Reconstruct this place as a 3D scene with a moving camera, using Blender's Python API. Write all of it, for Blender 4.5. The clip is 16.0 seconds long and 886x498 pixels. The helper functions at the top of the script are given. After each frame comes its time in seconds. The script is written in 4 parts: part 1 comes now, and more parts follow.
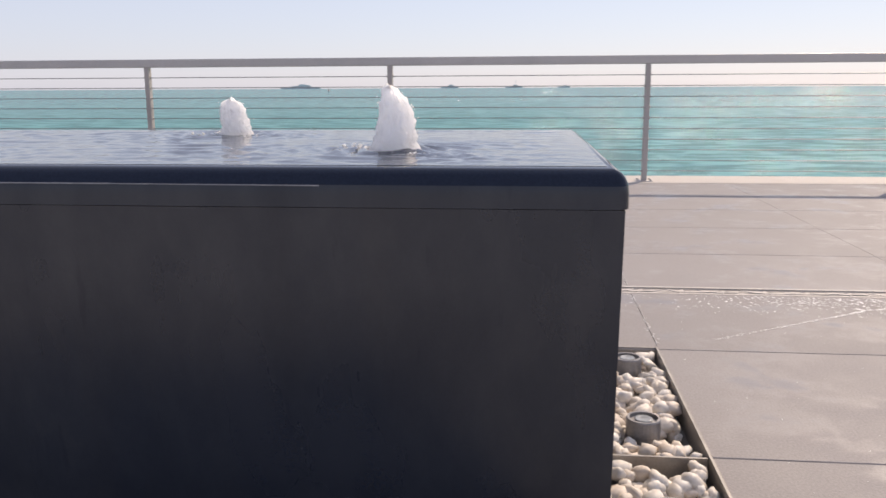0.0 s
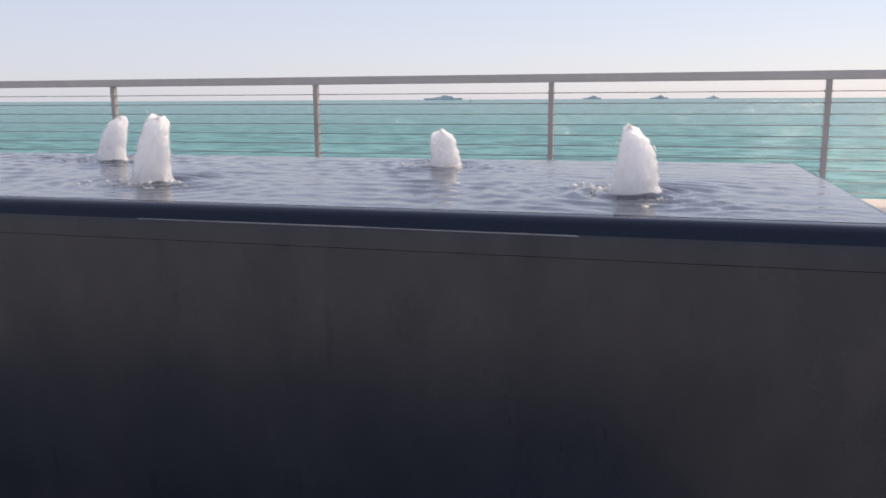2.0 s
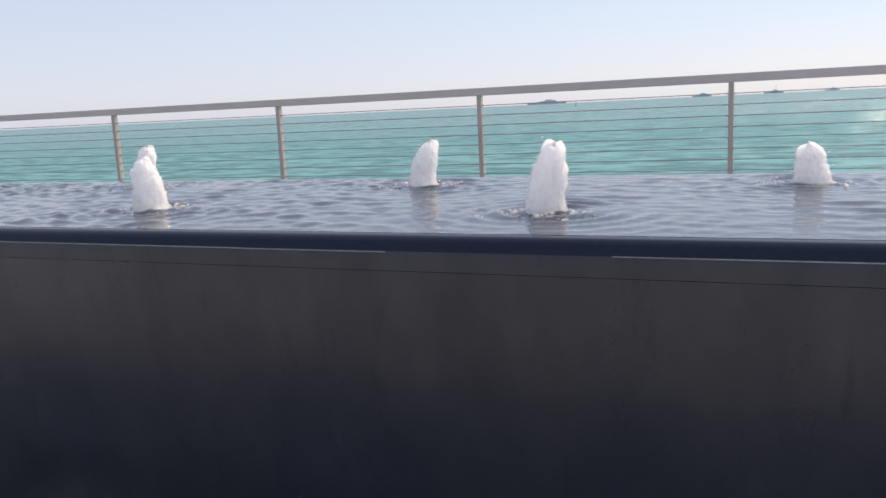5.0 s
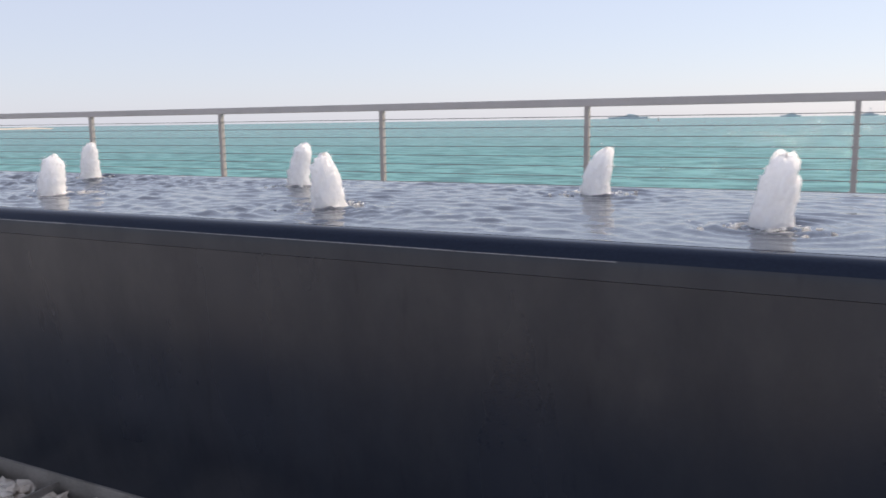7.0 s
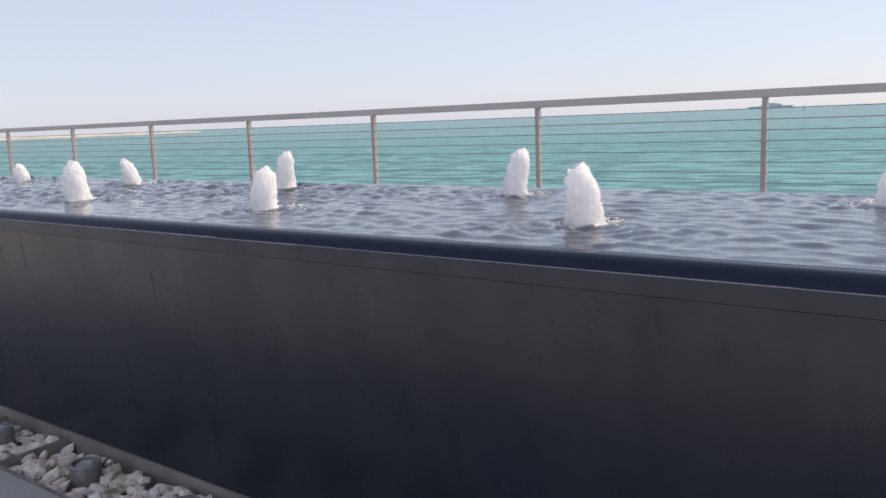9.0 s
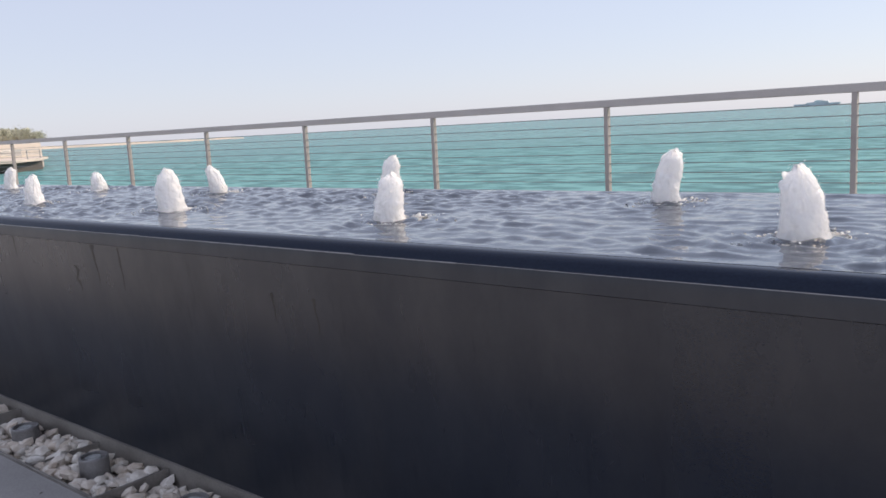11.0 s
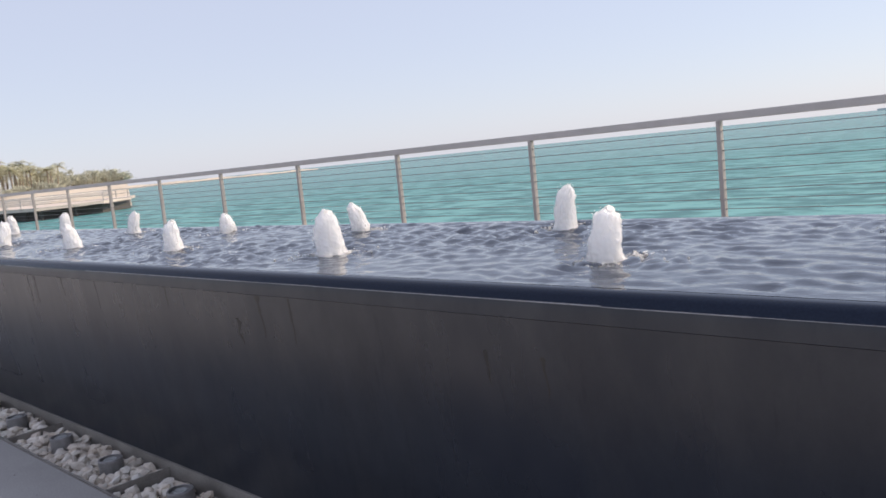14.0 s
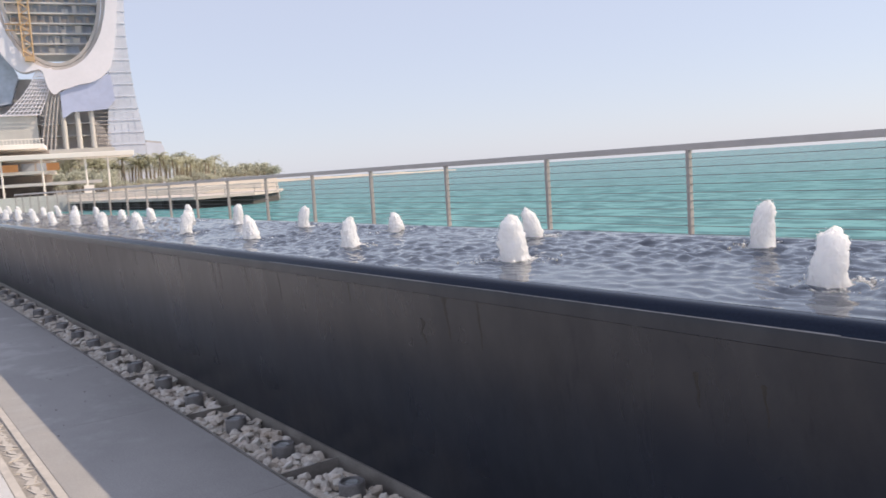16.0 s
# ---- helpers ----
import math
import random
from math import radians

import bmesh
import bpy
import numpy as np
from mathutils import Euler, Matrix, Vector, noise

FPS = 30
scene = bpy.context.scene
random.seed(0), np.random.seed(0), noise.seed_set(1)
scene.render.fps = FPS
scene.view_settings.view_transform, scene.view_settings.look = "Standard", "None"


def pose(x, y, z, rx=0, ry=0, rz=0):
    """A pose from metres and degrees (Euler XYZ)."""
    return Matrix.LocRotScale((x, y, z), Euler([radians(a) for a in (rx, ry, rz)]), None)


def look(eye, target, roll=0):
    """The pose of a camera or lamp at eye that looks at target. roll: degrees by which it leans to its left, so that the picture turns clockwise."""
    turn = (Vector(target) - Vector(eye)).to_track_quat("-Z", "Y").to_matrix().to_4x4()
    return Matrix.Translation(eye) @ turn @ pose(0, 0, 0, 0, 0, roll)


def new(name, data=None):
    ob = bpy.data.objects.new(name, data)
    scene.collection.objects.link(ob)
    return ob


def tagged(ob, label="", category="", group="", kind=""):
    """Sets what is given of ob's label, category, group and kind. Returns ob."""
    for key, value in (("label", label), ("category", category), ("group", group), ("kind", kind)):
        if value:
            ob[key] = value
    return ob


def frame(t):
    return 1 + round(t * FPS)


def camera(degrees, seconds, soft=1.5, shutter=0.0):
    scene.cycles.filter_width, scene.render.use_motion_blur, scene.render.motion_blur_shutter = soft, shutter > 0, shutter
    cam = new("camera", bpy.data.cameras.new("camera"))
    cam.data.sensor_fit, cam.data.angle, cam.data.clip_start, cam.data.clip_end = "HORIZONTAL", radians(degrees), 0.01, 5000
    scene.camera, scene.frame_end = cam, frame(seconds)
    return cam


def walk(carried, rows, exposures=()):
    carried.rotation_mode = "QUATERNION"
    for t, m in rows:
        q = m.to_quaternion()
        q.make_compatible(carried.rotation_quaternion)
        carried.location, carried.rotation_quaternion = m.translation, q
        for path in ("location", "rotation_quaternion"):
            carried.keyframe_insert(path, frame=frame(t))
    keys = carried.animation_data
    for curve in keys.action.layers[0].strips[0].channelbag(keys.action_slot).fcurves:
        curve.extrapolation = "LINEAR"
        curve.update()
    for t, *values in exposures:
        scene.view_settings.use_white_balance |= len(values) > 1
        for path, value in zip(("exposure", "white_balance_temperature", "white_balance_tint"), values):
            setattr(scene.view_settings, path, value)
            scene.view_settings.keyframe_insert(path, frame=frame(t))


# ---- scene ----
EXPOSURE = 0.22
cam = camera(56.7, 16.0, soft=1.6, shutter=0.5)
PATH = [
    (0, (-0.186, -1.39, 0.992), (-0.388, 0.562, 0.606), -0.3),
    (0.5, (-0.195, -1.352, 0.992), (-0.461, 0.592, 0.607), 0.2),
    (1, (-0.229, -1.355, 1.019), (-0.582, 0.575, 0.631), 0.3),
    (1.5, (-0.308, -1.362, 1.045), (-0.762, 0.549, 0.668), 0.3),
    (2, (-0.4, -1.366, 1.053), (-0.928, 0.529, 0.694), -0.3),
    (2.5, (-0.529, -1.45, 1.081), (-1.088, 0.441, 0.746), -1.0),
    (3, (-0.646, -1.459, 1.079), (-1.25, 0.421, 0.759), -1.5),
    (3.5, (-0.746, -1.447, 1.087), (-1.425, 0.407, 0.769), -2.4),
    (4, (-0.855, -1.392, 1.087), (-1.587, 0.436, 0.737), -3.3),
    (6.5, (-1.382, -1.517, 1.129), (-2.238, 0.263, 0.82), -0.8),
    (7, (-1.422, -1.48, 1.091), (-2.355, 0.262, 0.782), -0.8),
    (7.5, (-1.551, -1.432, 1.089), (-2.595, 0.245, 0.773), -1.1),
    (8, (-1.638, -1.425, 1.109), (-2.765, 0.197, 0.793), -1.3),
    (10.5, (-2.204, -1.356, 1.126), (-3.4551, 0.1751, 0.824), -3.1),
    (11, (-2.279, -1.357, 1.125), (-3.5536, 0.1557, 0.826), -3.1),
    (11.5, (-2.4, -1.398, 1.121), (-3.6616, 0.1247, 0.818), -3.6),
    (12, (-2.515, -1.432, 1.131), (-3.7651, 0.1023, 0.841), -4.7),
    (12.5, (-2.598, -1.429, 1.14), (-3.8831, 0.0792, 0.869), -5.6),
    (13, (-2.677, -1.386, 1.165), (-4.02, 0.0762, 0.925), -5.7),
    (13.5, (-2.715, -1.38, 1.179), (-4.1005, 0.0436, 0.953), -6.5),
    (14, (-2.757, -1.378, 1.168), (-4.1659, 0.0231, 0.939), -5.8),
    (14.5, (-2.786, -1.411, 1.174), (-4.2377, -0.055, 0.948), -4.3),
    (15, (-2.848, -1.439, 1.181), (-4.3596, -0.1472, 0.962), -3.9),
    (15.5, (-2.902, -1.462, 1.182), (-4.4744, -0.2433, 0.977), -4.1),
    (16, (-2.897, -1.488, 1.192), (-4.5158, -0.3309, 0.997), -3.7),
]
walk(cam, [(t, look(eye, target, roll)) for t, eye, target, roll in PATH], [(0.0, 0.14, 6620, 13), (1.5, 0.14, 6620, 13), (2.5, 0.09, 6560, 11), (3.0, 0.08, 6530, 10), (3.5, 0.16, 6500, 10), (4.0, EXPOSURE, 6500, 10), (16.0, EXPOSURE, 6500, 10)])

# ---- world and sun ----
SUN_AZIMUTH, SUN_ELEVATION = 33.0, 41.4
world = bpy.data.worlds.new("sky")
scene.world = world
world.use_nodes = True
wt = world.node_tree
sky = wt.nodes.new("ShaderNodeTexSky")
sky.sky_type, sky.sun_disc = "NISHITA", False
sky.sun_elevation, sky.sun_rotation = radians(SUN_ELEVATION), radians(SUN_AZIMUTH)
sky.air_density, sky.dust_density, sky.ozone_density = 1.0, 0.5, 1.5
wt.links.new(sky.outputs[0], wt.nodes["Background"].inputs[0])
wt.nodes["Background"].inputs[1].default_value = 0.036
# the pale haze that lies in the whole sky
haze = wt.nodes.new("ShaderNodeBackground")
haze.inputs[0].default_value, haze.inputs[1].default_value = (0.43, 0.445, 0.545, 1), 1.0
both = wt.nodes.new("ShaderNodeAddShader")
wt.links.new(wt.nodes["Background"].outputs[0], both.inputs[0])
wt.links.new(haze.outputs[0], both.inputs[1])
wt.links.new(both.outputs[0], wt.nodes["World Output"].inputs[0])
sun = new("sun", bpy.data.lights.new("sun", "SUN"))
sun.data.energy, sun.data.angle, sun.data.color = 3.75, radians(0.53), (1.0, 0.825, 0.635)
a, e = radians(SUN_AZIMUTH), radians(SUN_ELEVATION)
sun.matrix_world = look((math.sin(a) * math.cos(e) * 50, math.cos(a) * math.cos(e) * 50, math.sin(e) * 50), (0, 0, 0))


# ---- materials ----
def nodes_of(name, color, rough=0.5, metal=0.0, ior=1.45):
    m = bpy.data.materials.new(name)
    m.use_nodes = True
    b = m.node_tree.nodes["Principled BSDF"]
    b.inputs["Base Color"].default_value = (*color, 1)
    b.inputs["Roughness"].default_value = rough
    b.inputs["Metallic"].default_value = metal
    b.inputs["IOR"].default_value = ior
    return m, m.node_tree, b


def place_coords(t, scale=(1, 1, 1)):
    g = t.nodes.new("ShaderNodeNewGeometry")
    mp = t.nodes.new("ShaderNodeMapping")
    mp.inputs["Scale"].default_value = scale
    t.links.new(g.outputs["Position"], mp.inputs["Vector"])
    return mp.outputs[0]


def noise_at(t, coords, scale, detail=4.0, rough=0.55):
    n = t.nodes.new("ShaderNodeTexNoise")
    n.inputs["Scale"].default_value, n.inputs["Detail"].default_value, n.inputs["Roughness"].default_value = scale, detail, rough
    t.links.new(coords, n.inputs["Vector"])
    return n.outputs["Fac"]


def ramp(t, fac, stops):
    r = t.nodes.new("ShaderNodeValToRGB")
    while len(r.color_ramp.elements) < len(stops):
        r.color_ramp.elements.new(0.5)
    for el, (p, c) in zip(r.color_ramp.elements, stops):
        el.position, el.color = p, (*c, 1) if isinstance(c, tuple) else (c, c, c, 1)
    t.links.new(fac, r.inputs[0])
    return r.outputs[0]


def mix(t, fac, c1, c2, mode="MIX"):
    n = t.nodes.new("ShaderNodeMix")
    n.data_type, n.blend_type = "RGBA", mode
    for sock, v in ((n.inputs[0], fac), (n.inputs[6], c1), (n.inputs[7], c2)):
        if isinstance(v, (int, float)):
            sock.default_value = v
        elif isinstance(v, tuple):
            sock.default_value = (*v, 1)
        else:
            t.links.new(v, sock)
    return n.outputs[2]


def bump(t, b, height, strength, distance):
    n = t.nodes.new("ShaderNodeBump")
    n.inputs["Strength"].default_value, n.inputs["Distance"].default_value = strength, distance
    t.links.new(height, n.inputs["Height"])
    t.links.new(n.outputs[0], b.inputs["Normal"])
    return n


def simple(name, color, rough, metal=0.0, var=0.25, scale=6.0, grain=60.0, relief=0.15, dist=0.002):
    """A surface with broad stains and a fine grain."""
    m, t, b = nodes_of(name, color, rough, metal)
    p = place_coords(t)
    broad, fine = noise_at(t, p, scale), noise_at(t, p, grain, 3)
    lo, hi = tuple(c * (1 - var) for c in color), tuple(min(1, c * (1 + var)) for c in color)
    c = ramp(t, broad, [(0.3, lo), (0.7, hi)])
    c = mix(t, 0.35, c, ramp(t, fine, [(0.3, lo), (0.7, hi)]))
    t.links.new(c, b.inputs["Base Color"])
    t.links.new(ramp(t, broad, [(0.3, max(0.02, rough - 0.1)), (0.7, min(1, rough + 0.1))]), b.inputs["Roughness"])
    bump(t, b, fine, relief, dist)
    return m


def granite_material(name, gloss, rough_lo, rough_hi):
    """Honed dark granite with runs, drips and faint lime blotches; gloss is its refractive index."""
    m, t, b = nodes_of(name, (0.009, 0.011, 0.016), 0.3, ior=gloss)
    p, streak, drip = place_coords(t), place_coords(t, (6, 6, 0.7)), place_coords(t, (24, 24, 3.0))
    speck, broad, run, line = noise_at(t, p, 260, 2), noise_at(t, p, 1.6, 5), noise_at(t, streak, 1.0, 4, 0.55), noise_at(t, drip, 1.0, 4, 0.6)
    blotch = noise_at(t, place_coords(t, (7.0, 7.0, 3.6)), 1.0, 6, 0.7)
    c = ramp(t, speck, [(0.3, (0.0076, 0.0115, 0.0212)), (0.75, (0.0102, 0.0148, 0.0262))])
    c = mix(t, ramp(t, run, [(0.5, 0.0), (0.8, 0.25)]), c, (0.016, 0.0135, 0.0155))
    c = mix(t, ramp(t, broad, [(0.45, 0.0), (0.75, 0.3)]), c, (0.012, 0.015, 0.021))
    c = mix(t, ramp(t, blotch, [(0.66, 0.0), (0.76, 0.5)]), c, (0.024, 0.026, 0.031))
    t.links.new(c, b.inputs["Base Color"])
    r = mix(t, 0.5, ramp(t, run, [(0.3, rough_lo), (0.7, rough_hi)]), ramp(t, broad, [(0.3, rough_lo), (0.7, rough_hi)]))
    # dust thrown up from the pebbles clings to the foot and takes off its polish
    up = t.nodes.new("ShaderNodeSeparateXYZ")
    t.links.new(p, up.inputs[0])
    r = mix(t, ramp(t, up.outputs[2], [(0.02, 1.0), (0.2, 0.0)]), r, (0.5, 0.5, 0.5))
    t.links.new(r, b.inputs["Roughness"])
    # dull drips and stained patches mirror less than the honed stone
    dull = mix(t, ramp(t, line, [(0.64, 0.0), (0.71, 0.65)]), ramp(t, run, [(0.25, 0.63), (0.5, 0.6), (0.75, 0.55)]), (0.2, 0.2, 0.2))
    dull = mix(t, 0.6, dull, ramp(t, blotch, [(0.32, 0.42), (0.5, 0.6), (0.68, 0.8)]))
    t.links.new(dull, b.inputs["Specular IOR Level"])
    bump(t, b, broad, 0.03, 0.004)
    return m


def coping_material():
    m, t, b = nodes_of("wet_black_granite", (0.01, 0.012, 0.02), 0.1, ior=1.333)
    p = place_coords(t)
    speck, film = noise_at(t, p, 220, 2), noise_at(t, place_coords(t, (1, 1, 0.6)), 22, 3)
    t.links.new(ramp(t, speck, [(0.35, (0.006, 0.011, 0.026)), (0.7, (0.011, 0.018, 0.036))]), b.inputs["Base Color"])
    t.links.new(ramp(t, film, [(0.3, 0.008), (0.7, 0.016)]), b.inputs["Roughness"])
    b.inputs["Specular IOR Level"].default_value = 0.38
    bump(t, b, film, 0.004, 0.003)
    return m


def pool_material():
    m, t, b = nodes_of("pool_water", (0.012, 0.015, 0.024), 0.03, ior=1.5)
    p = place_coords(t)
    broad = noise_at(t, p, 3.0, 3)
    t.links.new(ramp(t, broad, [(0.3, (0.014, 0.021, 0.039)), (0.7, (0.028, 0.038, 0.06))]), b.inputs["Base Color"])
    bump(t, b, mix(t, 0.4, noise_at(t, place_coords(t, (0.7, 1.2, 1)), 15, 3, 0.6), noise_at(t, place_coords(t, (0.8, 1.1, 1)), 42, 3, 0.6)), 0.28, 0.007)
    return m


def foam_material():
    """Water full of air: white, lit through from behind, with wet glints."""
    m, t, b = nodes_of("aerated_water", (0.985, 0.988, 0.995), 0.22)
    p = place_coords(t, (1, 1, 0.3))
    n, f = noise_at(t, p, 110, 4), noise_at(t, p, 420, 3)
    t.links.new(ramp(t, n, [(0.3, (0.97, 0.978, 0.995)), (0.6, (0.99, 0.992, 1.0))]), b.inputs["Base Color"])
    b.inputs["Subsurface Weight"].default_value = 1.0
    b.inputs["Subsurface Radius"].default_value = (1, 1, 1)
    b.inputs["Subsurface Scale"].default_value = 0.07
    bump(t, b, mix(t, 0.45, n, f), 0.2, 0.003)
    tr = t.nodes.new("ShaderNodeBsdfTranslucent")
    tr.inputs["Color"].default_value = (0.992, 0.994, 1.0, 1)
    mx = t.nodes.new("ShaderNodeMixShader")
    mx.inputs[0].default_value = 0.3
    t.links.new(b.outputs[0], mx.inputs[1])
    t.links.new(tr.outputs[0], mx.inputs[2])
    t.links.new(mx.outputs[0], t.nodes["Material Output"].inputs[0])
    return m


def sea_material():
    m, t, b = nodes_of("sea_water", (0.03, 0.2, 0.2), 0.14, ior=1.333)
    p = place_coords(t)
    bands, drift = noise_at(t, place_coords(t, (0.006, 0.03, 1)), 1.0, 5), noise_at(t, place_coords(t, (0.0015, 0.004, 1)), 1.0, 3)
    c = ramp(t, bands, [(0.35, (0.068, 0.21, 0.22)), (0.62, (0.145, 0.36, 0.362))])
    # the light and dark of the wavelets is painted into the colour here
    ripple = noise_at(t, place_coords(t, (0.42, 0.85, 1)), 1.0, 6, 0.62)
    c = mix(t, 0.72, c, ramp(t, ripple, [(0.44, (0.045, 0.13, 0.143)), (0.56, (0.19, 0.43, 0.432))]))
    c = mix(t, ramp(t, drift, [(0.45, 0.0), (0.65, 0.4)]), c, (0.07, 0.23, 0.25))
    t.links.new(c, b.inputs["Base Color"])
    wind = place_coords(t, (0.55, 1.0, 1.0))
    h = mix(t, 0.4, noise_at(t, wind, 0.5, 6, 0.6), noise_at(t, wind, 4.0, 4, 0.62))
    bp = bump(t, b, h, 1.0, 0.6)
    # foam and sediment make the body of the water nearly matt; a part mirrors the sky
    body, mirror, mx = t.nodes.new("ShaderNodeBsdfDiffuse"), t.nodes.new("ShaderNodeBsdfGlossy"), t.nodes.new("ShaderNodeMixShader")
    mirror.inputs["Roughness"].default_value = 0.075
    lw = t.nodes.new("ShaderNodeLayerWeight")
    t.links.new(ramp(t, lw.outputs["Facing"], [(0.75, 0.12), (0.96, 0.2), (1.0, 0.48)]), mx.inputs[0])
    t.links.new(c, body.inputs["Color"])
    t.links.new(bp.outputs[0], mirror.inputs["Normal"])
    t.links.new(body.outputs[0], mx.inputs[1])
    t.links.new(mirror.outputs[0], mx.inputs[2])
    t.links.new(mx.outputs[0], t.nodes["Material Output"].inputs[0])
    return m


def paving_material(name, tone):
    m, t, b = nodes_of(name, (0.364, 0.359, 0.355), 0.55)
    b.inputs["Specular IOR Level"].default_value = 0.3
    p = place_coords(t)
    oi = t.nodes.new("ShaderNodeObjectInfo")
    grain, broad, blotch = noise_at(t, p, 140, 4), noise_at(t, p, 1.1, 5), noise_at(t, p, 5.0, 5, 0.65)
    c = ramp(t, broad, [(0.3, (0.263, 0.259, 0.257)), (0.7, (0.331, 0.326, 0.323))])
    c = mix(t, 0.3, c, ramp(t, blotch, [(0.35, (0.226, 0.222, 0.220)), (0.65, (0.375, 0.370, 0.366))]))
    c = mix(t, 0.32, c, ramp(t, grain, [(0.3, (0.150, 0.147, 0.146)), (0.7, (0.441, 0.435, 0.430))]))
    c = mix(t, 0.5, c, ramp(t, oi.outputs["Random"], [(0.0, 0.82), (1.0, 1.0)]), "MULTIPLY")
    damp = ramp(t, noise_at(t, p, 2.3, 6, 0.7), [(0.5, 0.0), (0.62, 1.0)])
    c = mix(t, mix(t, 0.16, (0, 0, 0), damp), c, (0.208, 0.205, 0.203))
    c = mix(t, 1.0, c, tone, "MULTIPLY")
    t.links.new(c, b.inputs["Base Color"])
    t.links.new(mix(t, damp, ramp(t, blotch, [(0.3, 0.55), (0.7, 0.8)]), (0.34, 0.34, 0.34)), b.inputs["Roughness"])
    bump(t, b, grain, 0.25, 0.0015)
    return m


def pebble_material():
    m, t, b = nodes_of("white_pebble", (0.72, 0.68, 0.62), 0.55)
    p = place_coords(t)
    g = t.nodes.new("ShaderNodeNewGeometry")
    oi = t.nodes.new("ShaderNodeObjectInfo")
    add = t.nodes.new("ShaderNodeMath")
    add.operation = "ADD"
    t.links.new(g.outputs["Random Per Island"], add.inputs[0])
    t.links.new(oi.outputs["Random"], add.inputs[1])
    fr = t.nodes.new("ShaderNodeMath")
    fr.operation = "FRACT"
    t.links.new(add.outputs[0], fr.inputs[0])
    c = ramp(t, fr.outputs[0], [(0.0, (0.54, 0.44, 0.34)), (0.3, (0.74, 0.7, 0.63)), (0.65, (0.62, 0.51, 0.4)), (1.0, (0.78, 0.75, 0.7))])
    c = mix(t, 0.4, c, ramp(t, noise_at(t, p, 45, 4), [(0.35, (0.46, 0.4, 0.34)), (0.6, (0.8, 0.76, 0.71))]))
    t.links.new(c, b.inputs["Base Color"])
    bump(t, b, noise_at(t, p, 120, 3), 0.3, 0.002)
    return m


def leaf_material(name, dark, light):
    m, t, b = nodes_of(name, dark, 0.55)
    g = t.nodes.new("ShaderNodeNewGeometry")
    c = ramp(t, g.outputs["Random Per Island"], [(0.0, dark), (1.0, light)])
    c = mix(t, 0.4, c, ramp(t, noise_at(t, place_coords(t), 0.8, 3), [(0.35, dark), (0.65, light)]))
    t.links.new(c, b.inputs["Base Color"])
    return m


GRANITE, COPING, POOL, FOAM, SEA = granite_material("dark_honed_granite", 1.46, 0.24, 0.33), coping_material(), pool_material(), foam_material(), sea_material()
RIM_GRANITE = granite_material("dry_rim_granite", 1.46, 0.28, 0.38)
FRONT_PAVING = paving_material("front_stone_paving", (1.2, 1.17, 1.15))
# PALE_PAVING, mostly out of view, is toned up to brighten the granite's reflection
PAVING, PALE_PAVING, PEBBLE = paving_material("stone_paving", (0.97, 0.915, 0.9)), paving_material("pale_stone_paving", (1.95, 1.95, 1.97)), pebble_material()
STEEL = simple("brushed_steel", (0.5, 0.48, 0.46), 0.38, 0.85, 0.12, 3.0, 90.0, 0.1, 0.001)
RAIL_STEEL = simple("weathered_rail_steel", (0.5, 0.475, 0.46), 0.45, 0.55, 0.15, 2.0, 80.0, 0.1, 0.001)
POST_STEEL = simple("brown_weathered_post_steel", (0.4, 0.372, 0.35), 0.5, 0.15, 0.15, 2.0, 80.0, 0.1, 0.001)
CABLE_STEEL = simple("cable_steel", (0.22, 0.225, 0.23), 0.5, 0.5, 0.1, 8.0)
TROUGH_STEEL = simple("dull_trough_steel", (0.3, 0.28, 0.26), 0.5, 0.5, 0.3, 9.0, 120.0, 0.2, 0.001)
LAMP_METAL = simple("grey_lamp_metal", (0.26, 0.25, 0.25), 0.5, 0.4, 0.3, 25.0, 160.0, 0.2, 0.001)
LENS = simple("dusty_lens", (0.35, 0.36, 0.36), 0.15, 0.0, 0.2, 40.0)
JOINT = simple("joint_mortar", (0.24, 0.225, 0.21), 0.9, 0.0, 0.3, 3.0)
EARTH = simple("dark_gravel_bed", (0.17, 0.155, 0.14), 0.9, 0.0, 0.3, 20.0)
KERB = simple("pale_kerb_stone", (0.47, 0.43, 0.39), 0.7, 0.0, 0.15, 2.0)
GRATE = simple("cast_drain_stone", (0.5, 0.46, 0.42), 0.6, 0.0, 0.2, 12.0)
# timber of the piles; also the shade under the deck, put into colour
DARK = simple("dark_timber_and_deck_shade", (0.085, 0.078, 0.072), 0.9)
CHANNEL = simple("drain_bed", (0.3, 0.275, 0.25), 0.8, 0.0, 0.25, 15.0)
SALT = simple("dried_salt", (0.92, 0.91, 0.9), 0.6, 0.0, 0.2, 30.0)
LIME = simple("lime_deposit", (0.27, 0.265, 0.275), 0.5, 0.0, 0.3, 12.0)
STAIN = simple("dark_mineral_stain", (0.024, 0.022, 0.021), 0.5, 0.0, 0.3, 25.0, 160.0)
# distance haze is put into this grey, so the ships look faint
HULL = simple("hazed_ship_grey", (0.52, 0.58, 0.61), 0.7, 0.0, 0.2, 0.05, 0.5)
SAND = simple("pale_sand", (0.56, 0.49, 0.4), 0.9, 0.0, 0.15, 0.08, 2.0)
DECKWOOD = simple("bleached_deck", (0.58, 0.51, 0.45), 0.7, 0.0, 0.2, 0.5, 8.0)
CONCRETE = simple("pale_concrete", (0.6, 0.57, 0.53), 0.75, 0.0, 0.12, 0.15, 3.0)
WHITE = simple("white_panel", (0.84, 0.8, 0.84), 0.45, 0.0, 0.06, 0.08, 1.0, 0.05)
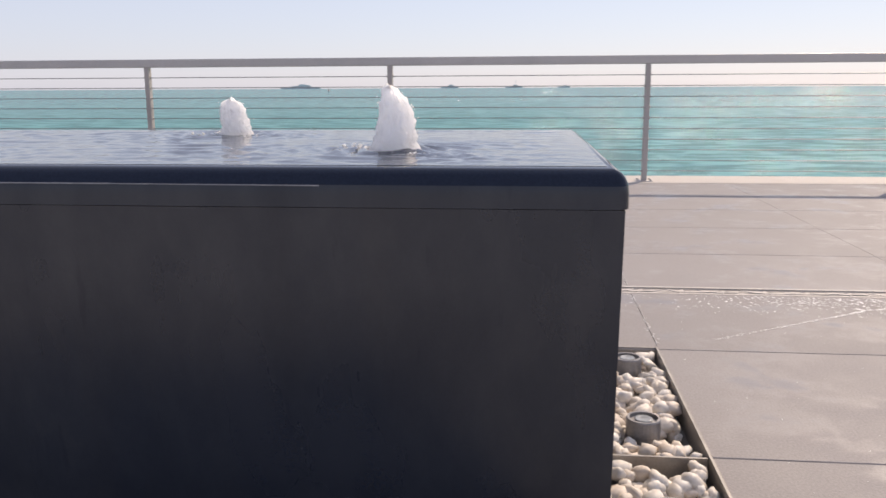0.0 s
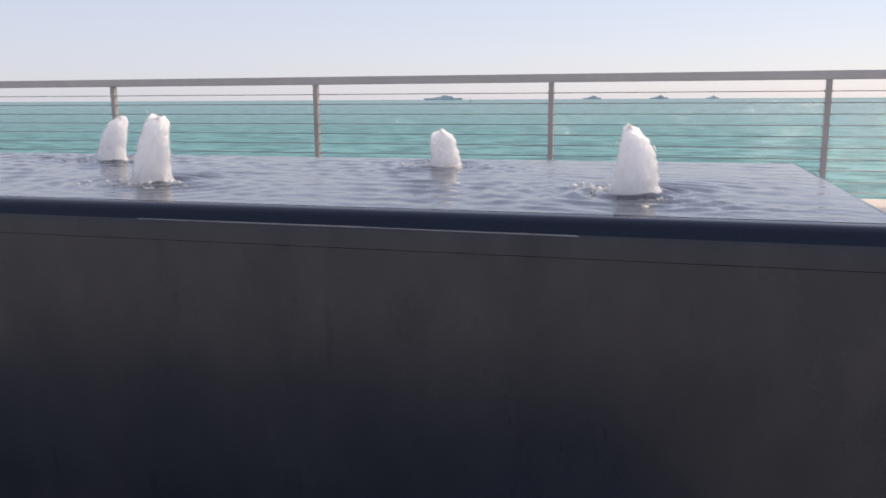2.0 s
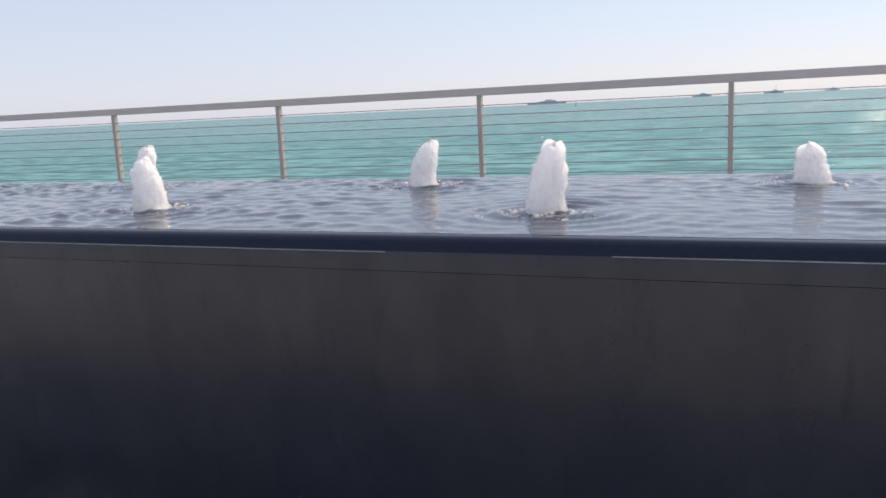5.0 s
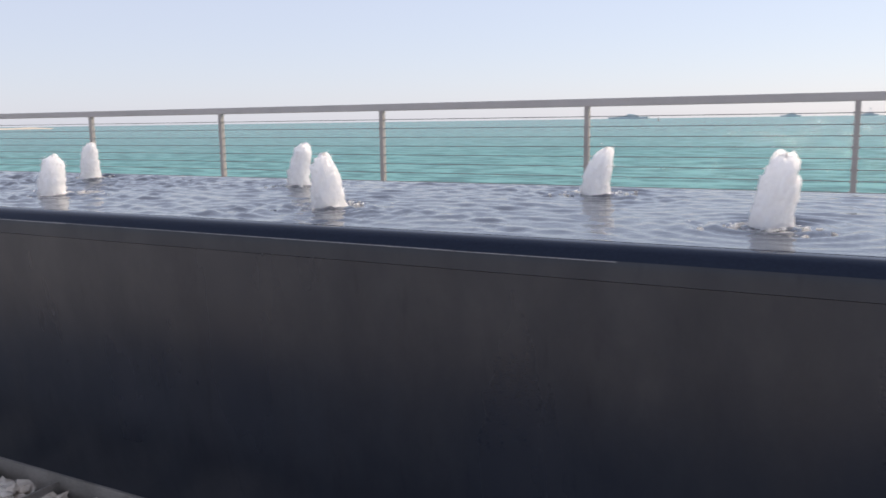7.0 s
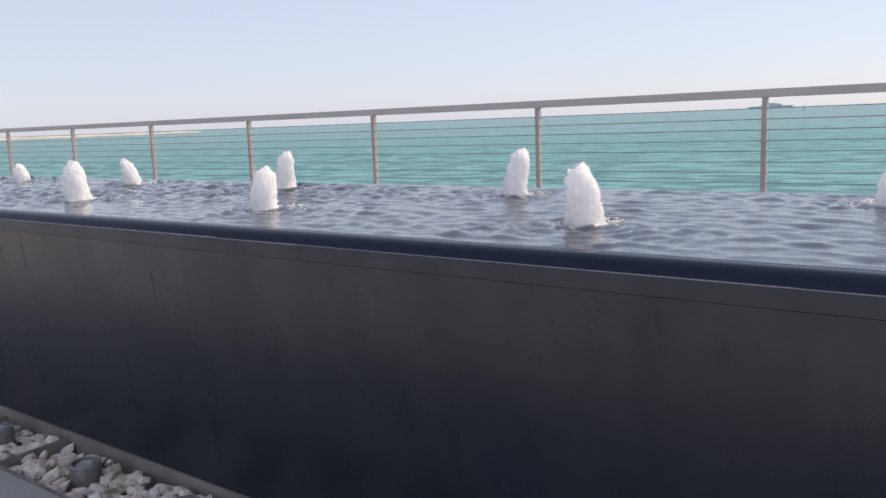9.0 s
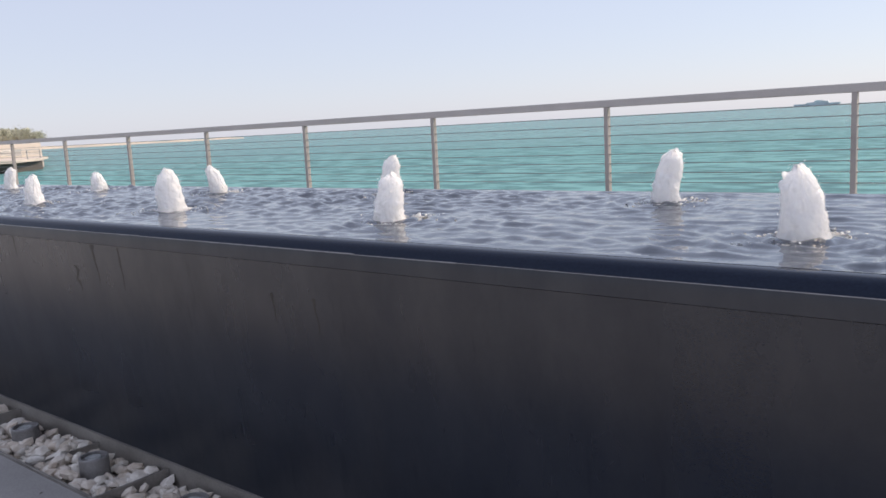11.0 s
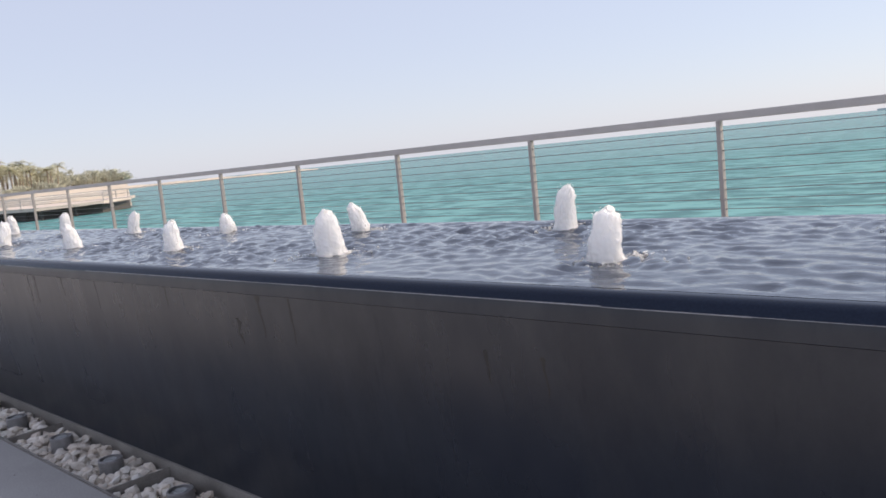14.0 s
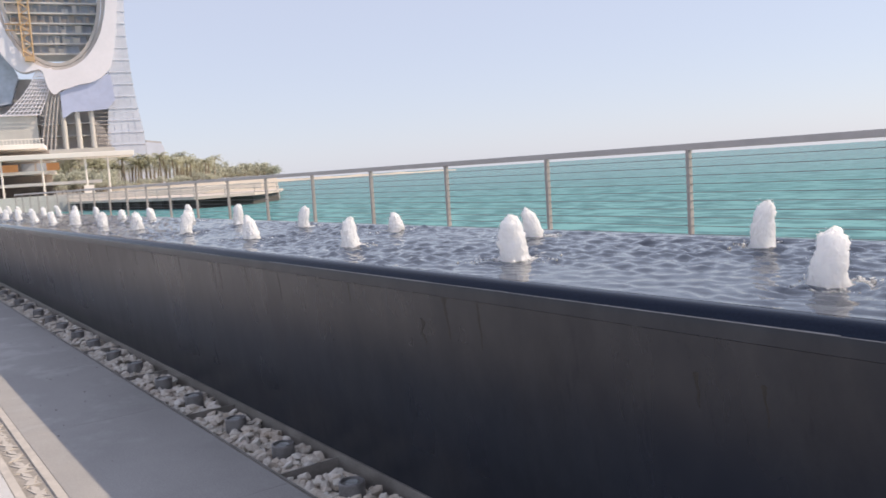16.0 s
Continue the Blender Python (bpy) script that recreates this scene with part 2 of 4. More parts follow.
RINGMETAL = simple("bronze_grey_ring", (0.52, 0.47, 0.44), 0.5, 0.3, 0.15, 0.3, 3.0)
SLABGREY = simple("raw_floor_slab", (0.58, 0.57, 0.57), 0.7, 0.0, 0.2, 0.2, 2.0)
GLASSBLUE = simple("facade_glass", (0.42, 0.46, 0.54), 0.15, 0.0, 0.25, 0.12, 0.6, 0.02)
GLASSPALE = simple("pale_facade_glass", (0.6, 0.63, 0.71), 0.2, 0.0, 0.1, 0.1, 0.6, 0.02)
# darker concrete tone: the shade of unlit walls and openings as colour
DARKVOID = simple("unlit_concrete", (0.46, 0.4, 0.36), 0.9, 0.0, 0.3, 0.3)
RAWWALL = simple("raw_concrete_wall", (0.6, 0.57, 0.55), 0.9, 0.0, 0.25, 0.2)
PAVILION = simple("cream_render", (0.86, 0.81, 0.74), 0.7, 0.0, 0.08, 0.2)
FINEDGE = simple("pale_fin_edge", (0.66, 0.68, 0.76), 0.5, 0.0, 0.08, 0.2)
SAIL = simple("lavender_glass", (0.5, 0.54, 0.72), 0.25, 0.0, 0.1, 0.1, 0.6, 0.02)
# crane orange with the haze over the bay painted in
CRANE = simple("hazed_orange_crane_paint", (0.56, 0.38, 0.22), 0.6, 0.0, 0.1, 0.5)
ORANGE = simple("orange_hoarding", (0.7, 0.33, 0.14), 0.7, 0.0, 0.1, 0.5)
TRUNK = simple("palm_trunk", (0.34, 0.29, 0.23), 0.9, 0.0, 0.3, 3.0, 20.0, 0.4, 0.02)
PALM = leaf_material("palm_fronds", (0.34, 0.35, 0.22), (0.66, 0.63, 0.46))
# dusty green leaves, both tones lifted to include the far haze
BUSH = leaf_material("hazed_tree_leaves", (0.38, 0.39, 0.3), (0.6, 0.59, 0.48))


# ---- builders ----
def mesh_of(name, bm, material, smooth=False):
    me = bpy.data.meshes.new(name)
    bm.normal_update()
    bm.to_mesh(me)
    bm.free()
    me.materials.append(material)
    if smooth:
        for f in me.polygons:
            f.use_smooth = True
    return me


def part(name, bm, material, parent=None, label="", smooth=False):
    ob = new(name, mesh_of(name, bm, material, smooth))
    if parent:
        ob.parent = parent
    if label:
        ob["label"] = label
    return ob


def base(name, label, category, m=None, group="", kind=""):
    ob = new(name)
    ob.empty_display_size = 0.1
    if m is not None:
        ob.matrix_basis = m
    return tagged(ob, label, category, group, kind)


def box(bm, x0, x1, y0, y1, z0, z1, bevel=0.0):
    vs = [bm.verts.new(p) for p in ((x0, y0, z0), (x1, y0, z0), (x1, y1, z0), (x0, y1, z0), (x0, y0, z1), (x1, y0, z1), (x1, y1, z1), (x0, y1, z1))]
    fs = [bm.faces.new([vs[i] for i in q]) for q in ((3, 2, 1, 0), (4, 5, 6, 7), (0, 1, 5, 4), (1, 2, 6, 5), (2, 3, 7, 6), (3, 0, 4, 7))]
    if bevel:
        bmesh.ops.bevel(bm, geom=list({e for f in fs for e in f.edges}), offset=bevel, segments=2, affect="EDGES", profile=0.5)
    return bm


def boxed(*args, **kw):
    return box(bmesh.new(), *args, **kw)


def tube(bm, a, b, r0, r1=None, n=8):
    a, b = Vector(a), Vector(b)
    r1 = r0 if r1 is None else r1
    m = (b - a).to_track_quat("Z", "Y").to_matrix()
    rings = []
    for c, r in ((a, r0), (b, r1)):
        rings.append([bm.verts.new(c + m @ Vector((r * math.cos(k * math.tau / n), r * math.sin(k * math.tau / n), 0))) for k in range(n)])
    for k in range(n):
        bm.faces.new((rings[0][k], rings[0][(k + 1) % n], rings[1][(k + 1) % n], rings[1][k]))
    bm.faces.new(rings[0][::-1])
    bm.faces.new(rings[1])
    return bm


def lathe(bm, profile, n=24, centre=(0, 0)):
    rings = [[bm.verts.new((centre[0] + r * math.cos(k * math.tau / n), centre[1] + r * math.sin(k * math.tau / n), z)) for k in range(n)] for r, z in profile]
    for r0, r1 in zip(rings, rings[1:]):
        for k in range(n):
            bm.faces.new((r0[k], r0[(k + 1) % n], r1[(k + 1) % n], r1[k]))
    bm.faces.new(rings[0][::-1])
    bm.faces.new(rings[-1])
    return bm


def prism(bm, pts, y0, y1):
    """An upright outline (u, v) given depth from y0 to y1."""
    f, k = [bm.verts.new((u, y0, v)) for u, v in pts], [bm.verts.new((u, y1, v)) for u, v in pts]
    n = len(pts)
    bm.faces.new(f)
    bm.faces.new(k[::-1])
    for i in range(n):
        bm.faces.new((f[i], k[i], k[(i + 1) % n], f[(i + 1) % n]))
    return bm


# ---- fountain basin ----
WATER_Z, BACK, END, FAR = 0.856, 1.33, -0.009, -32.0
LIP_LOW, WALL_TOP, TAPER = 0.7875, 0.7865, 0.1
basin = base("fountain_basin", "long raised basin of dark wet granite with brimming water", "fountain")


def coping(upper):
    """The rounded rim, above or below its wet edge: a profile swept round the four sides, with rounded corners."""
    bm = bmesh.new()
    prof = [(0.0035, LIP_LOW), (0.0035, 0.795)]
    for k in (1, 3, 6, 10, 14, 18.36, 23, 28, 33, 38, 43, 48, 53, 58, 63, 68, 73, 78, 83, 87, 90):
        # squarer than a quarter circle: upright for most of the lower band
        c, h = max(0.0, math.cos(radians(k))) ** (1 / 1.4), math.sin(radians(k)) ** (1 / 1.4)
        prof.append((0.0535 - 0.05 * c, 0.8035 + 0.0531 * h))
    prof += [(0.066, WATER_Z), (0.078, WATER_Z - 0.003), (0.083, WATER_Z - 0.03)]
    prof = [q for q in prof if q[1] > 0.8266 or q[0] > 0.04] if upper else [q for q in prof if q[1] < 0.827 and q[0] < 0.04]
    path, rc = [], 0.03
    for cx, cy, q0 in ((END - rc, rc, -90), (END - rc, BACK - rc, 0), (FAR + rc, BACK - rc, 90), (FAR + rc, rc, 180)):
        for k in range(7):
            q = radians(q0 + k * 15)
            path.append((cx, cy, math.cos(q), math.sin(q), rc))
    rings = []
    for cx, cy, nx, ny, r in path:
        ring = []
        for d, z in prof:
            k = r - d
            ox, oy = nx * k, ny * k
            if d > r:
                ox, oy = (1 if nx > 1e-6 else -1 if nx < -1e-6 else 0) * k, (1 if ny > 1e-6 else -1 if ny < -1e-6 else 0) * k
                if abs(nx) < 1e-6 or abs(ny) < 1e-6:
                    sx = -1 if cx > -16 else 1
                    sy = -1 if cy > 0.7 else 1
                    ox, oy = -sx * k, -sy * k
            ring.append(bm.verts.new((cx + ox, cy + oy, z)))
        rings.append(ring)
    for i in range(len(rings)):
        r0, r1 = rings[i], rings[(i + 1) % len(rings)]
        for j in range(len(prof) - 1):
            bm.faces.new((r0[j], r1[j], r1[j + 1], r0[j + 1]))
    bmesh.ops.remove_doubles(bm, verts=bm.verts, dist=1e-5)
    return bm


part("coping", coping(True), COPING, basin, "rounded wet black granite rim", True)
part("rim_band", coping(False), RIM_GRANITE, basin, "dry lower band of the rim", True)


def panel_bm(length, depth0, depth1, h):
    """One facing slab, leaning inwards to its foot. x along the wall, y into it."""
    bm = bmesh.new()
    v = [bm.verts.new(p) for p in ((0, depth0, h), (length, depth0, h), (length, depth1, 0), (0, depth1, 0), (0, depth0 + 0.03, h), (length, depth0 + 0.03, h), (length, depth1 + 0.03, 0), (0, depth1 + 0.03, 0))]
    fs = [bm.faces.new([v[i] for i in q]) for q in ((0, 3, 2, 1), (4, 5, 6, 7), (0, 1, 5, 4), (1, 2, 6, 5), (2, 3, 7, 6), (3, 0, 4, 7))]
    return bm


PANEL = 1.155
panel_mesh = mesh_of("facing_slab", panel_bm(PANEL - 0.00015, 0.0038, TAPER, WALL_TOP + 0.06), GRANITE)
x = END - 0.0115
while x - PANEL > FAR:
    for y, turn in ((0.0, 0), (BACK, 180)):
        ob = new("facing_slab", panel_mesh)
        ob.parent = basin
        ob.matrix_basis = pose(x - (PANEL if turn == 0 else 0), y, -0.06, 0, 0, turn)
    x -= PANEL
end_bm = bmesh.new()
ring = [[end_bm.verts.new((x, y, z)) for y, z in ((0.0345, WALL_TOP), (BACK - 0.0345, WALL_TOP), (BACK - TAPER - 0.031, -0.06), (TAPER + 0.031, -0.06))] for x in (END - 0.012, END - 0.045)]
end_bm.faces.new(ring[0]), end_bm.faces.new(ring[1][::-1])
for k in range(4):
    end_bm.faces.new((ring[0][k], ring[1][k], ring[1][(k + 1) % 4], ring[0][(k + 1) % 4]))
bmesh.ops.recalc_face_normals(end_bm, faces=end_bm.faces)
part("end_slab", end_bm, GRANITE, basin)
core = bmesh.new()
box(core, FAR + 0.15, END - 0.05, 0.125, BACK - 0.125, -0.3, 0.8)
part("core", core, GRANITE, basin)
course_rng = random.Random(8)
# a broken pale lime line under the rim
x = END - 0.05
while x > -20:
    ln = course_rng.uniform(0.25, 1.3)
    if course_rng.random() < 0.8:
        z, r = 0.8272 + course_rng.uniform(-0.002, 0.0015), course_rng.uniform(0.0009, 0.0018)
        part("lime_line", tube(bmesh.new(), (x, 0.0047, z), (x - ln, 0.0047, z + course_rng.uniform(-0.0012, 0.0012)), r, r * 0.6, 6), LIME, basin)
    x -= ln



def drip_stain(x, top, length, width, seed):
    """A dark run of mineral stain that clings to the leaning face: a thin ragged film, wider at its head."""
    rng, bm, n, rows = random.Random(seed), bmesh.new(), 16, []
    sway = rng.uniform(-0.25, 0.25)
    for k in range(n + 1):
        f = k / n
        z = top - length * f
        y = 0.0038 + (TAPER - 0.0038) * (WALL_TOP - z) / (WALL_TOP + 0.06)
        w = width * (1 - 0.75 * f) * (0.5 + 1.2 * abs(noise.noise(Vector((seed * 3.1, f * 7.0, 0))))) * (0.15 if k == n else 1)
        c = x + width * (sway * f + 0.8 * noise.noise(Vector((seed * 1.7, f * 3.0, 4))))
        rows.append([bm.verts.new(p) for p in ((c - w, y + 0.0004, z), (c, y - 0.0011, z), (c + w, y + 0.0004, z))])
    for a, b in zip(rows, rows[1:]):
        bm.faces.new((a[0], b[0], b[1], a[1])), bm.faces.new((a[1], b[1], b[2], a[2]))
    bmesh.ops.recalc_face_normals(bm, faces=bm.faces)
    return bm


stain_rng = random.Random(15)
for k, x in enumerate((-3.88, -4.05, -4.83, -5.0, -5.15, -5.62, -6.25, -6.62, -6.97, -7.06, -7.6, -8.1, -8.5, -9.24, -9.8, -10.6, -11.3)):
    high = x in (-3.88, -4.05, -5.15)
    part("drip_stain", drip_stain(x, 0.7 if high else 0.785, stain_rng.uniform(0.05, 0.1) if high else stain_rng.uniform(0.06, 0.15), stain_rng.uniform(0.011, 0.02), k + 2), STAIN, basin, "dark mineral run below the rim", True)

# jets: two staggered rows
JETS = [(-0.47 - 1.155 * k, 0.38, 0) for k in range(27)] + [(-1.05 - 1.155 * k, 1.0, 1) for k in range(26)]


def water_surface():
    xs = np.concatenate([np.arange(END - 0.04, -9.0, -0.016), np.arange(-9.0, FAR + 0.1, -0.04)])
    ys = np.linspace(0.05, BACK - 0.045, 84)
    gx, gy = np.meshgrid(xs, ys, indexing="ij")
    rng = np.random.default_rng(4)
    h = np.zeros_like(gx)
    for k in range(90):
        q, lam = rng.uniform(0, math.tau) if k % 2 else rng.normal(1.35, 0.8), 0.034 + 0.1 * rng.random() ** 1.5
        amp = 0.0004 * (lam / 0.1) ** 0.9
        warp = 0.6 * np.sin(gx * rng.uniform(1, 6) + gy * rng.uniform(1, 6) + rng.uniform(0, 6))
        h += amp * np.sin(math.tau / lam * (gx * math.cos(q) * 0.8 + gy * math.sin(q) * 1.1) + rng.uniform(0, 6.3) + warp * 2.4)
    # crests sharper than troughs, livelier in patches
    h = h + 60.0 * h * np.abs(h)
    gust = 0.75 + 0.45 * np.sin(gx * 2.1 + 1.7 * np.sin(gy * 2.3 + gx)) * np.sin(gx * 0.9 - gy * 1.6)
    h *= gust * (0.34 + 1.13 * np.clip((-1.2 - gx) / 3.5, 0, 1))
    for jx, jy, _ in JETS:
        near = np.abs(gx - jx) < 0.8
        d = np.hypot(gx[near] - jx, gy[near] - jy)
        lam = rng.uniform(0.05, 0.07)
        wob = 1 + 0.5 * np.sin(np.arctan2(gy[near] - jy, gx[near] - jx) * 3 + rng.uniform(0, 6))
        h[near] += 0.0095 * wob * np.clip((d - 0.02) / 0.05, 0, 1) * np.exp(-d / 0.13) * np.sin(math.tau * d / lam + rng.uniform(0, 6))
    edge = np.minimum(np.minimum(gy - ys[0], ys[-1] - gy), xs[0] - gx)
    h *= np.clip(edge / 0.06, 0.0, 1)
    ni, nj = gx.shape
    co = np.stack([gx, gy, WATER_Z + 0.0012 + h], -1).reshape(-1, 3)
    idx = np.arange(ni * nj).reshape(ni, nj)
    quads = np.stack([idx[:-1, :-1], idx[:-1, 1:], idx[1:, 1:], idx[1:, :-1]], -1).reshape(-1, 4)
    me = bpy.data.meshes.new("water_surface")
    me.from_pydata(co.tolist(), [], quads.tolist())
    me.materials.append(POOL)
    me.polygons.foreach_set("use_smooth", [True] * len(me.polygons))
    me.update()
    ob = new("water_surface", me)
    ob.parent = basin
    ob["label"] = "rippled dark water reflecting the sky"


water_surface()


# ---- water jets ----
def jet_variant(seed, height, radius, top, bulge):
    """A bubbling column: top is the width of its head against its foot, bulge where it swells."""
    rng = random.Random(seed)
    off = Vector((seed * 7.3, seed * 3.1, 0))
    n, rows = 96, 80
    lean, bow = (rng.uniform(-0.16, 0.16), rng.uniform(-0.16, 0.16)), rng.uniform(0, math.tau)

    def centre(z):
        f = z / height
        sway = 0.1 * radius * math.sin(f * 4.0 + bow)
        return Vector((lean[0] * z * f + sway, lean[1] * z * f + sway * 0.5, z))

    def girth(f):
        r = radius * (1.0 + (top - 1.0) * f + bulge * math.sin(f * math.pi) + 0.42 * math.exp(-f / 0.05))
        return r * math.sqrt(max(0.0004, 1 - max(0.0, (f - 0.7) / 0.3) ** 2.2))

    bm = bmesh.new()
    rings = []
    for j in range(rows + 1):
        f = j / rows
        r, ring = girth(f), []
        for k in range(n):
            q = k / n * math.tau
            ang = Vector((math.cos(q), math.sin(q), 0))
            p = ang * 1.1 + Vector((0, 0, f * 2.0)) + off
            streak = ang * 5.0 + Vector((0, 0, f * 3.0)) + off
            d = 1 + 0.2 * noise.noise(p) + 0.14 * noise.noise(p * 2.7) + 0.1 * abs(noise.noise(streak)) + 0.06 * noise.noise(p * 7.0) + 0.03 * noise.noise(p * 15) + 0.015 * noise.noise(p * 28)
            # ragged clots and tongues thrown off the sides, more of them towards the head
            rag = noise.noise(p * 3.2 + Vector((9, 0, 0)))
            d += (0.1 + 0.34 * f) * max(0.0, rag - 0.15) + (0.02 + 0.05 * f) * max(0.0, noise.noise(p * 9 + off))
            z = height * f + 0.045 * height * f * noise.noise(ang * (r / radius) * 2.2 + off) + 0.15 * height * f * max(0.0, rag - 0.1) + 0.02 * height * f * noise.noise(ang * 9.0 * (r / radius) + off)
            c = centre(z)
            ring.append(bm.verts.new((c.x + ang.x * r * d, c.y + ang.y * r * d, z)))
        rings.append(ring)
    for r0, r1 in zip(rings, rings[1:]):
        for k in range(n):
            bm.faces.new((r0[k], r0[(k + 1) % n], r1[(k + 1) % n], r1[k]))
    bm.faces.new(rings[-1])
    surface = [[v.co.copy() for v in ring] for ring in rings]
    ball = bmesh.new()
    bmesh.ops.create_icosphere(ball, subdivisions=1, radius=1)
    ball_v, ball_f = [v.co.copy() for v in ball.verts], [[v.index for v in f.verts] for f in ball.faces]
    ball.free()

    def lump(bm, c, r, tall=1.0, rough=0.0, aim=None):
        """One clot of foam or drop of water, stretched along aim."""
        m = (aim.to_track_quat("Z", "Y").to_matrix() if aim else Matrix.Identity(3))
        o = Vector((rng.uniform(0, 50), rng.uniform(0, 50), 0))
        vs = []
        for v in ball_v:
            k = r * (1 + rough * noise.noise(v * 1.6 + o))
            vs.append(bm.verts.new(Vector(c) + m @ Vector((v.x * k, v.y * k, v.z * k * tall))))
        for f in ball_f:
            bm.faces.new([vs[i] for i in f])

    column = mesh_of("water_column", bm, FOAM, True)

    spray = bmesh.new()
    for _ in range(110):
        src = rng.choice(surface[int((0.2 + 0.8 * rng.random() ** 0.6) * rows)])
        c = centre(src.z)
        p = c + (src - c) * (1.02 + abs(rng.gauss(0, 0.16))) + Vector((0, 0, abs(rng.gauss(0, 0.05)) * height * (src.z / height) ** 4))
        lump(spray, p, rng.choice((0.0004, 0.0005, 0.0007, 0.0009, 0.0012)), rng.uniform(1.0, 2.4), 0.0, Vector((rng.gauss(0, 0.4), rng.gauss(0, 0.4), 1)))

    # foam round the foot and a flat tongue of it drifting off to one side
    froth = bmesh.new()
    for _ in range(70):
        q, r = rng.uniform(0, math.tau), radius * (1.0 + abs(rng.gauss(0, 0.3)))
        lump(froth, (math.cos(q) * r * 1.15, math.sin(q) * r, 0.003), rng.uniform(0.003, 0.009), 0.4, 0.6)
    drift = rng.uniform(0, math.tau)
    for _ in range(75):
        f = rng.random() ** 0.7
        r, w = radius * (1.0 + 1.5 * f), radius * 0.55 * (1.1 - f)
        across = rng.gauss(0, w)
        lump(froth, (math.cos(drift) * r - math.sin(drift) * across, math.sin(drift) * r + math.cos(drift) * across, 0.0035), rng.uniform(0.002, 0.0075) * (1.1 - 0.5 * f), 0.3, 0.7)

    splash = bmesh.new()
    arms = [rng.uniform(0, math.tau) for _ in range(4)]
    for _ in range(170):
        q = rng.choice(arms) + rng.gauss(0, 0.3)
        r = radius * (1.3 + abs(rng.gauss(0, 1.1)))
        size = rng.uniform(0.0012, 0.0048) * rng.choice((0.7, 1.0, 1.5))
        lump(splash, (math.cos(q) * r, math.sin(q) * r, 0.004 + rng.choice((0, 0, 0, 0.006))), size, rng.uniform(0.4, 0.8), 0.5)
    return (column, mesh_of("spray", spray, FOAM, True), mesh_of("froth", froth, FOAM, True), mesh_of("splash", splash, FOAM, True))


FRONT_JETS = ((0.138, 0.046, 0.5, 0.04), (0.158, 0.04, 0.7, 0.05), (0.148, 0.042, 0.62, 0.1), (0.138, 0.043, 0.68, 0.06), (0.156, 0.048, 0.72, 0.08), (0.136, 0.042, 0.6, 0.02))
REAR_JETS = ((0.104, 0.041, 0.66, 0.05), (0.142, 0.04, 0.66, 0.06), (0.154, 0.039, 0.74, 0.05), (0.164, 0.038, 0.6, 0.08), (0.132, 0.041, 0.7, 0.0))
VARIANTS = [[jet_variant(3 * k + 1, *shape) for k, shape in enumerate(FRONT_JETS)], [jet_variant(3 * k + 40, *shape) for k, shape in enumerate(REAR_JETS)]]
for k, (jx, jy, row) in enumerate(JETS):
    v = VARIANTS[row][(k - 27 * row) % len(VARIANTS[row])]
    jet = base("water_jet", "foaming white water jet rising from the basin", "water jet", pose(jx, jy, WATER_Z - 0.004, 0, 0, (k * 137) % 360), "jets in the basin")
    for name, me in zip(("water_column", "spray", "froth", "splash"), v):
        ob = new(name, me)
        ob.parent = jet
        if name != "water_column":
            tagged(ob, kind="stuff")

# ---- pebble trough ----
T_OUT, T_IN, TE_IN, TE_OUT, T_END = -0.2, 0.088, 0.03, 0.32, 1.715
trough = base("pebble_trough", "steel-edged trough of white pebbles at the basin foot", "gravel trough")
part("edge_plate", boxed(FAR, TE_OUT, T_OUT - 0.004, T_OUT + 0.004, -0.12, 0.004), TROUGH_STEEL, trough)
part("edge_plate", boxed(FAR, TE_IN, T_IN - 0.006, T_IN + 0.004, -0.12, 0.018), TROUGH_STEEL, trough)
part("edge_plate", boxed(TE_OUT - 0.004, TE_OUT + 0.004, T_OUT + 0.005, T_END, -0.12, 0.006), TROUGH_STEEL, trough)
part("edge_plate", boxed(TE_IN - 0.006, TE_IN + 0.002, T_IN + 0.005, T_END, -0.12, 0.004), TROUGH_STEEL, trough)
part("edge_plate", boxed(TE_IN + 0.003, TE_OUT - 0.005, T_END - 0.008, T_END, -0.12, 0.004), TROUGH_STEEL, trough)
PARTS_X = [-0.133 - 1.1655 * k for k in range(27)]
for x in PARTS_X:
    part("partition", boxed(x - 0.004, x + 0.004, T_OUT + 0.005, T_IN - 0.007, -0.11, -0.004), TROUGH_STEEL, trough)
part("divider", boxed(-5.284, -5.276, T_OUT + 0.005, T_IN - 0.007, -0.09, -0.012), TROUGH_STEEL, trough)
for y in (-0.19 + 0.3, 0.755):
    part("partition", boxed(TE_IN + 0.003, TE_OUT - 0.005, y - 0.004, y + 0.004, -0.11, -0.002), TROUGH_STEEL, trough)
bed = boxed(FAR, TE_OUT - 0.005, T_OUT + 0.005, T_IN - 0.007, -0.14, -0.075)
box(bed, TE_IN + 0.003, TE_OUT - 0.005, T_IN, T_END - 0.009, -0.14, -0.075)
part("gravel_bed", bed, EARTH, trough)


# ground lights standing in the pebbles
def light_meshes():
    body = lathe(bmesh.new(), [(0.051, -0.075), (0.051, 0.034), (0.0485, 0.038), (0.042, 0.038), (0.041, 0.027), (0.0, 0.0269)], 28)
    ring = lathe(bmesh.new(), [(0.027, 0.0262), (0.027, 0.034), (0.023, 0.036), (0.018, 0.0325), (0.001, 0.032)], 24)
    return mesh_of("housing", body, LAMP_METAL, False), mesh_of("lens", ring, LENS, True)


LIGHT_SPOTS = [(x + o, -0.05) for x in PARTS_X for o in (-0.262, -0.812)] + [(0.168, 0.955), (0.185, 1.52), (0.165, 0.42)]
housing_me, lens_me = light_meshes()
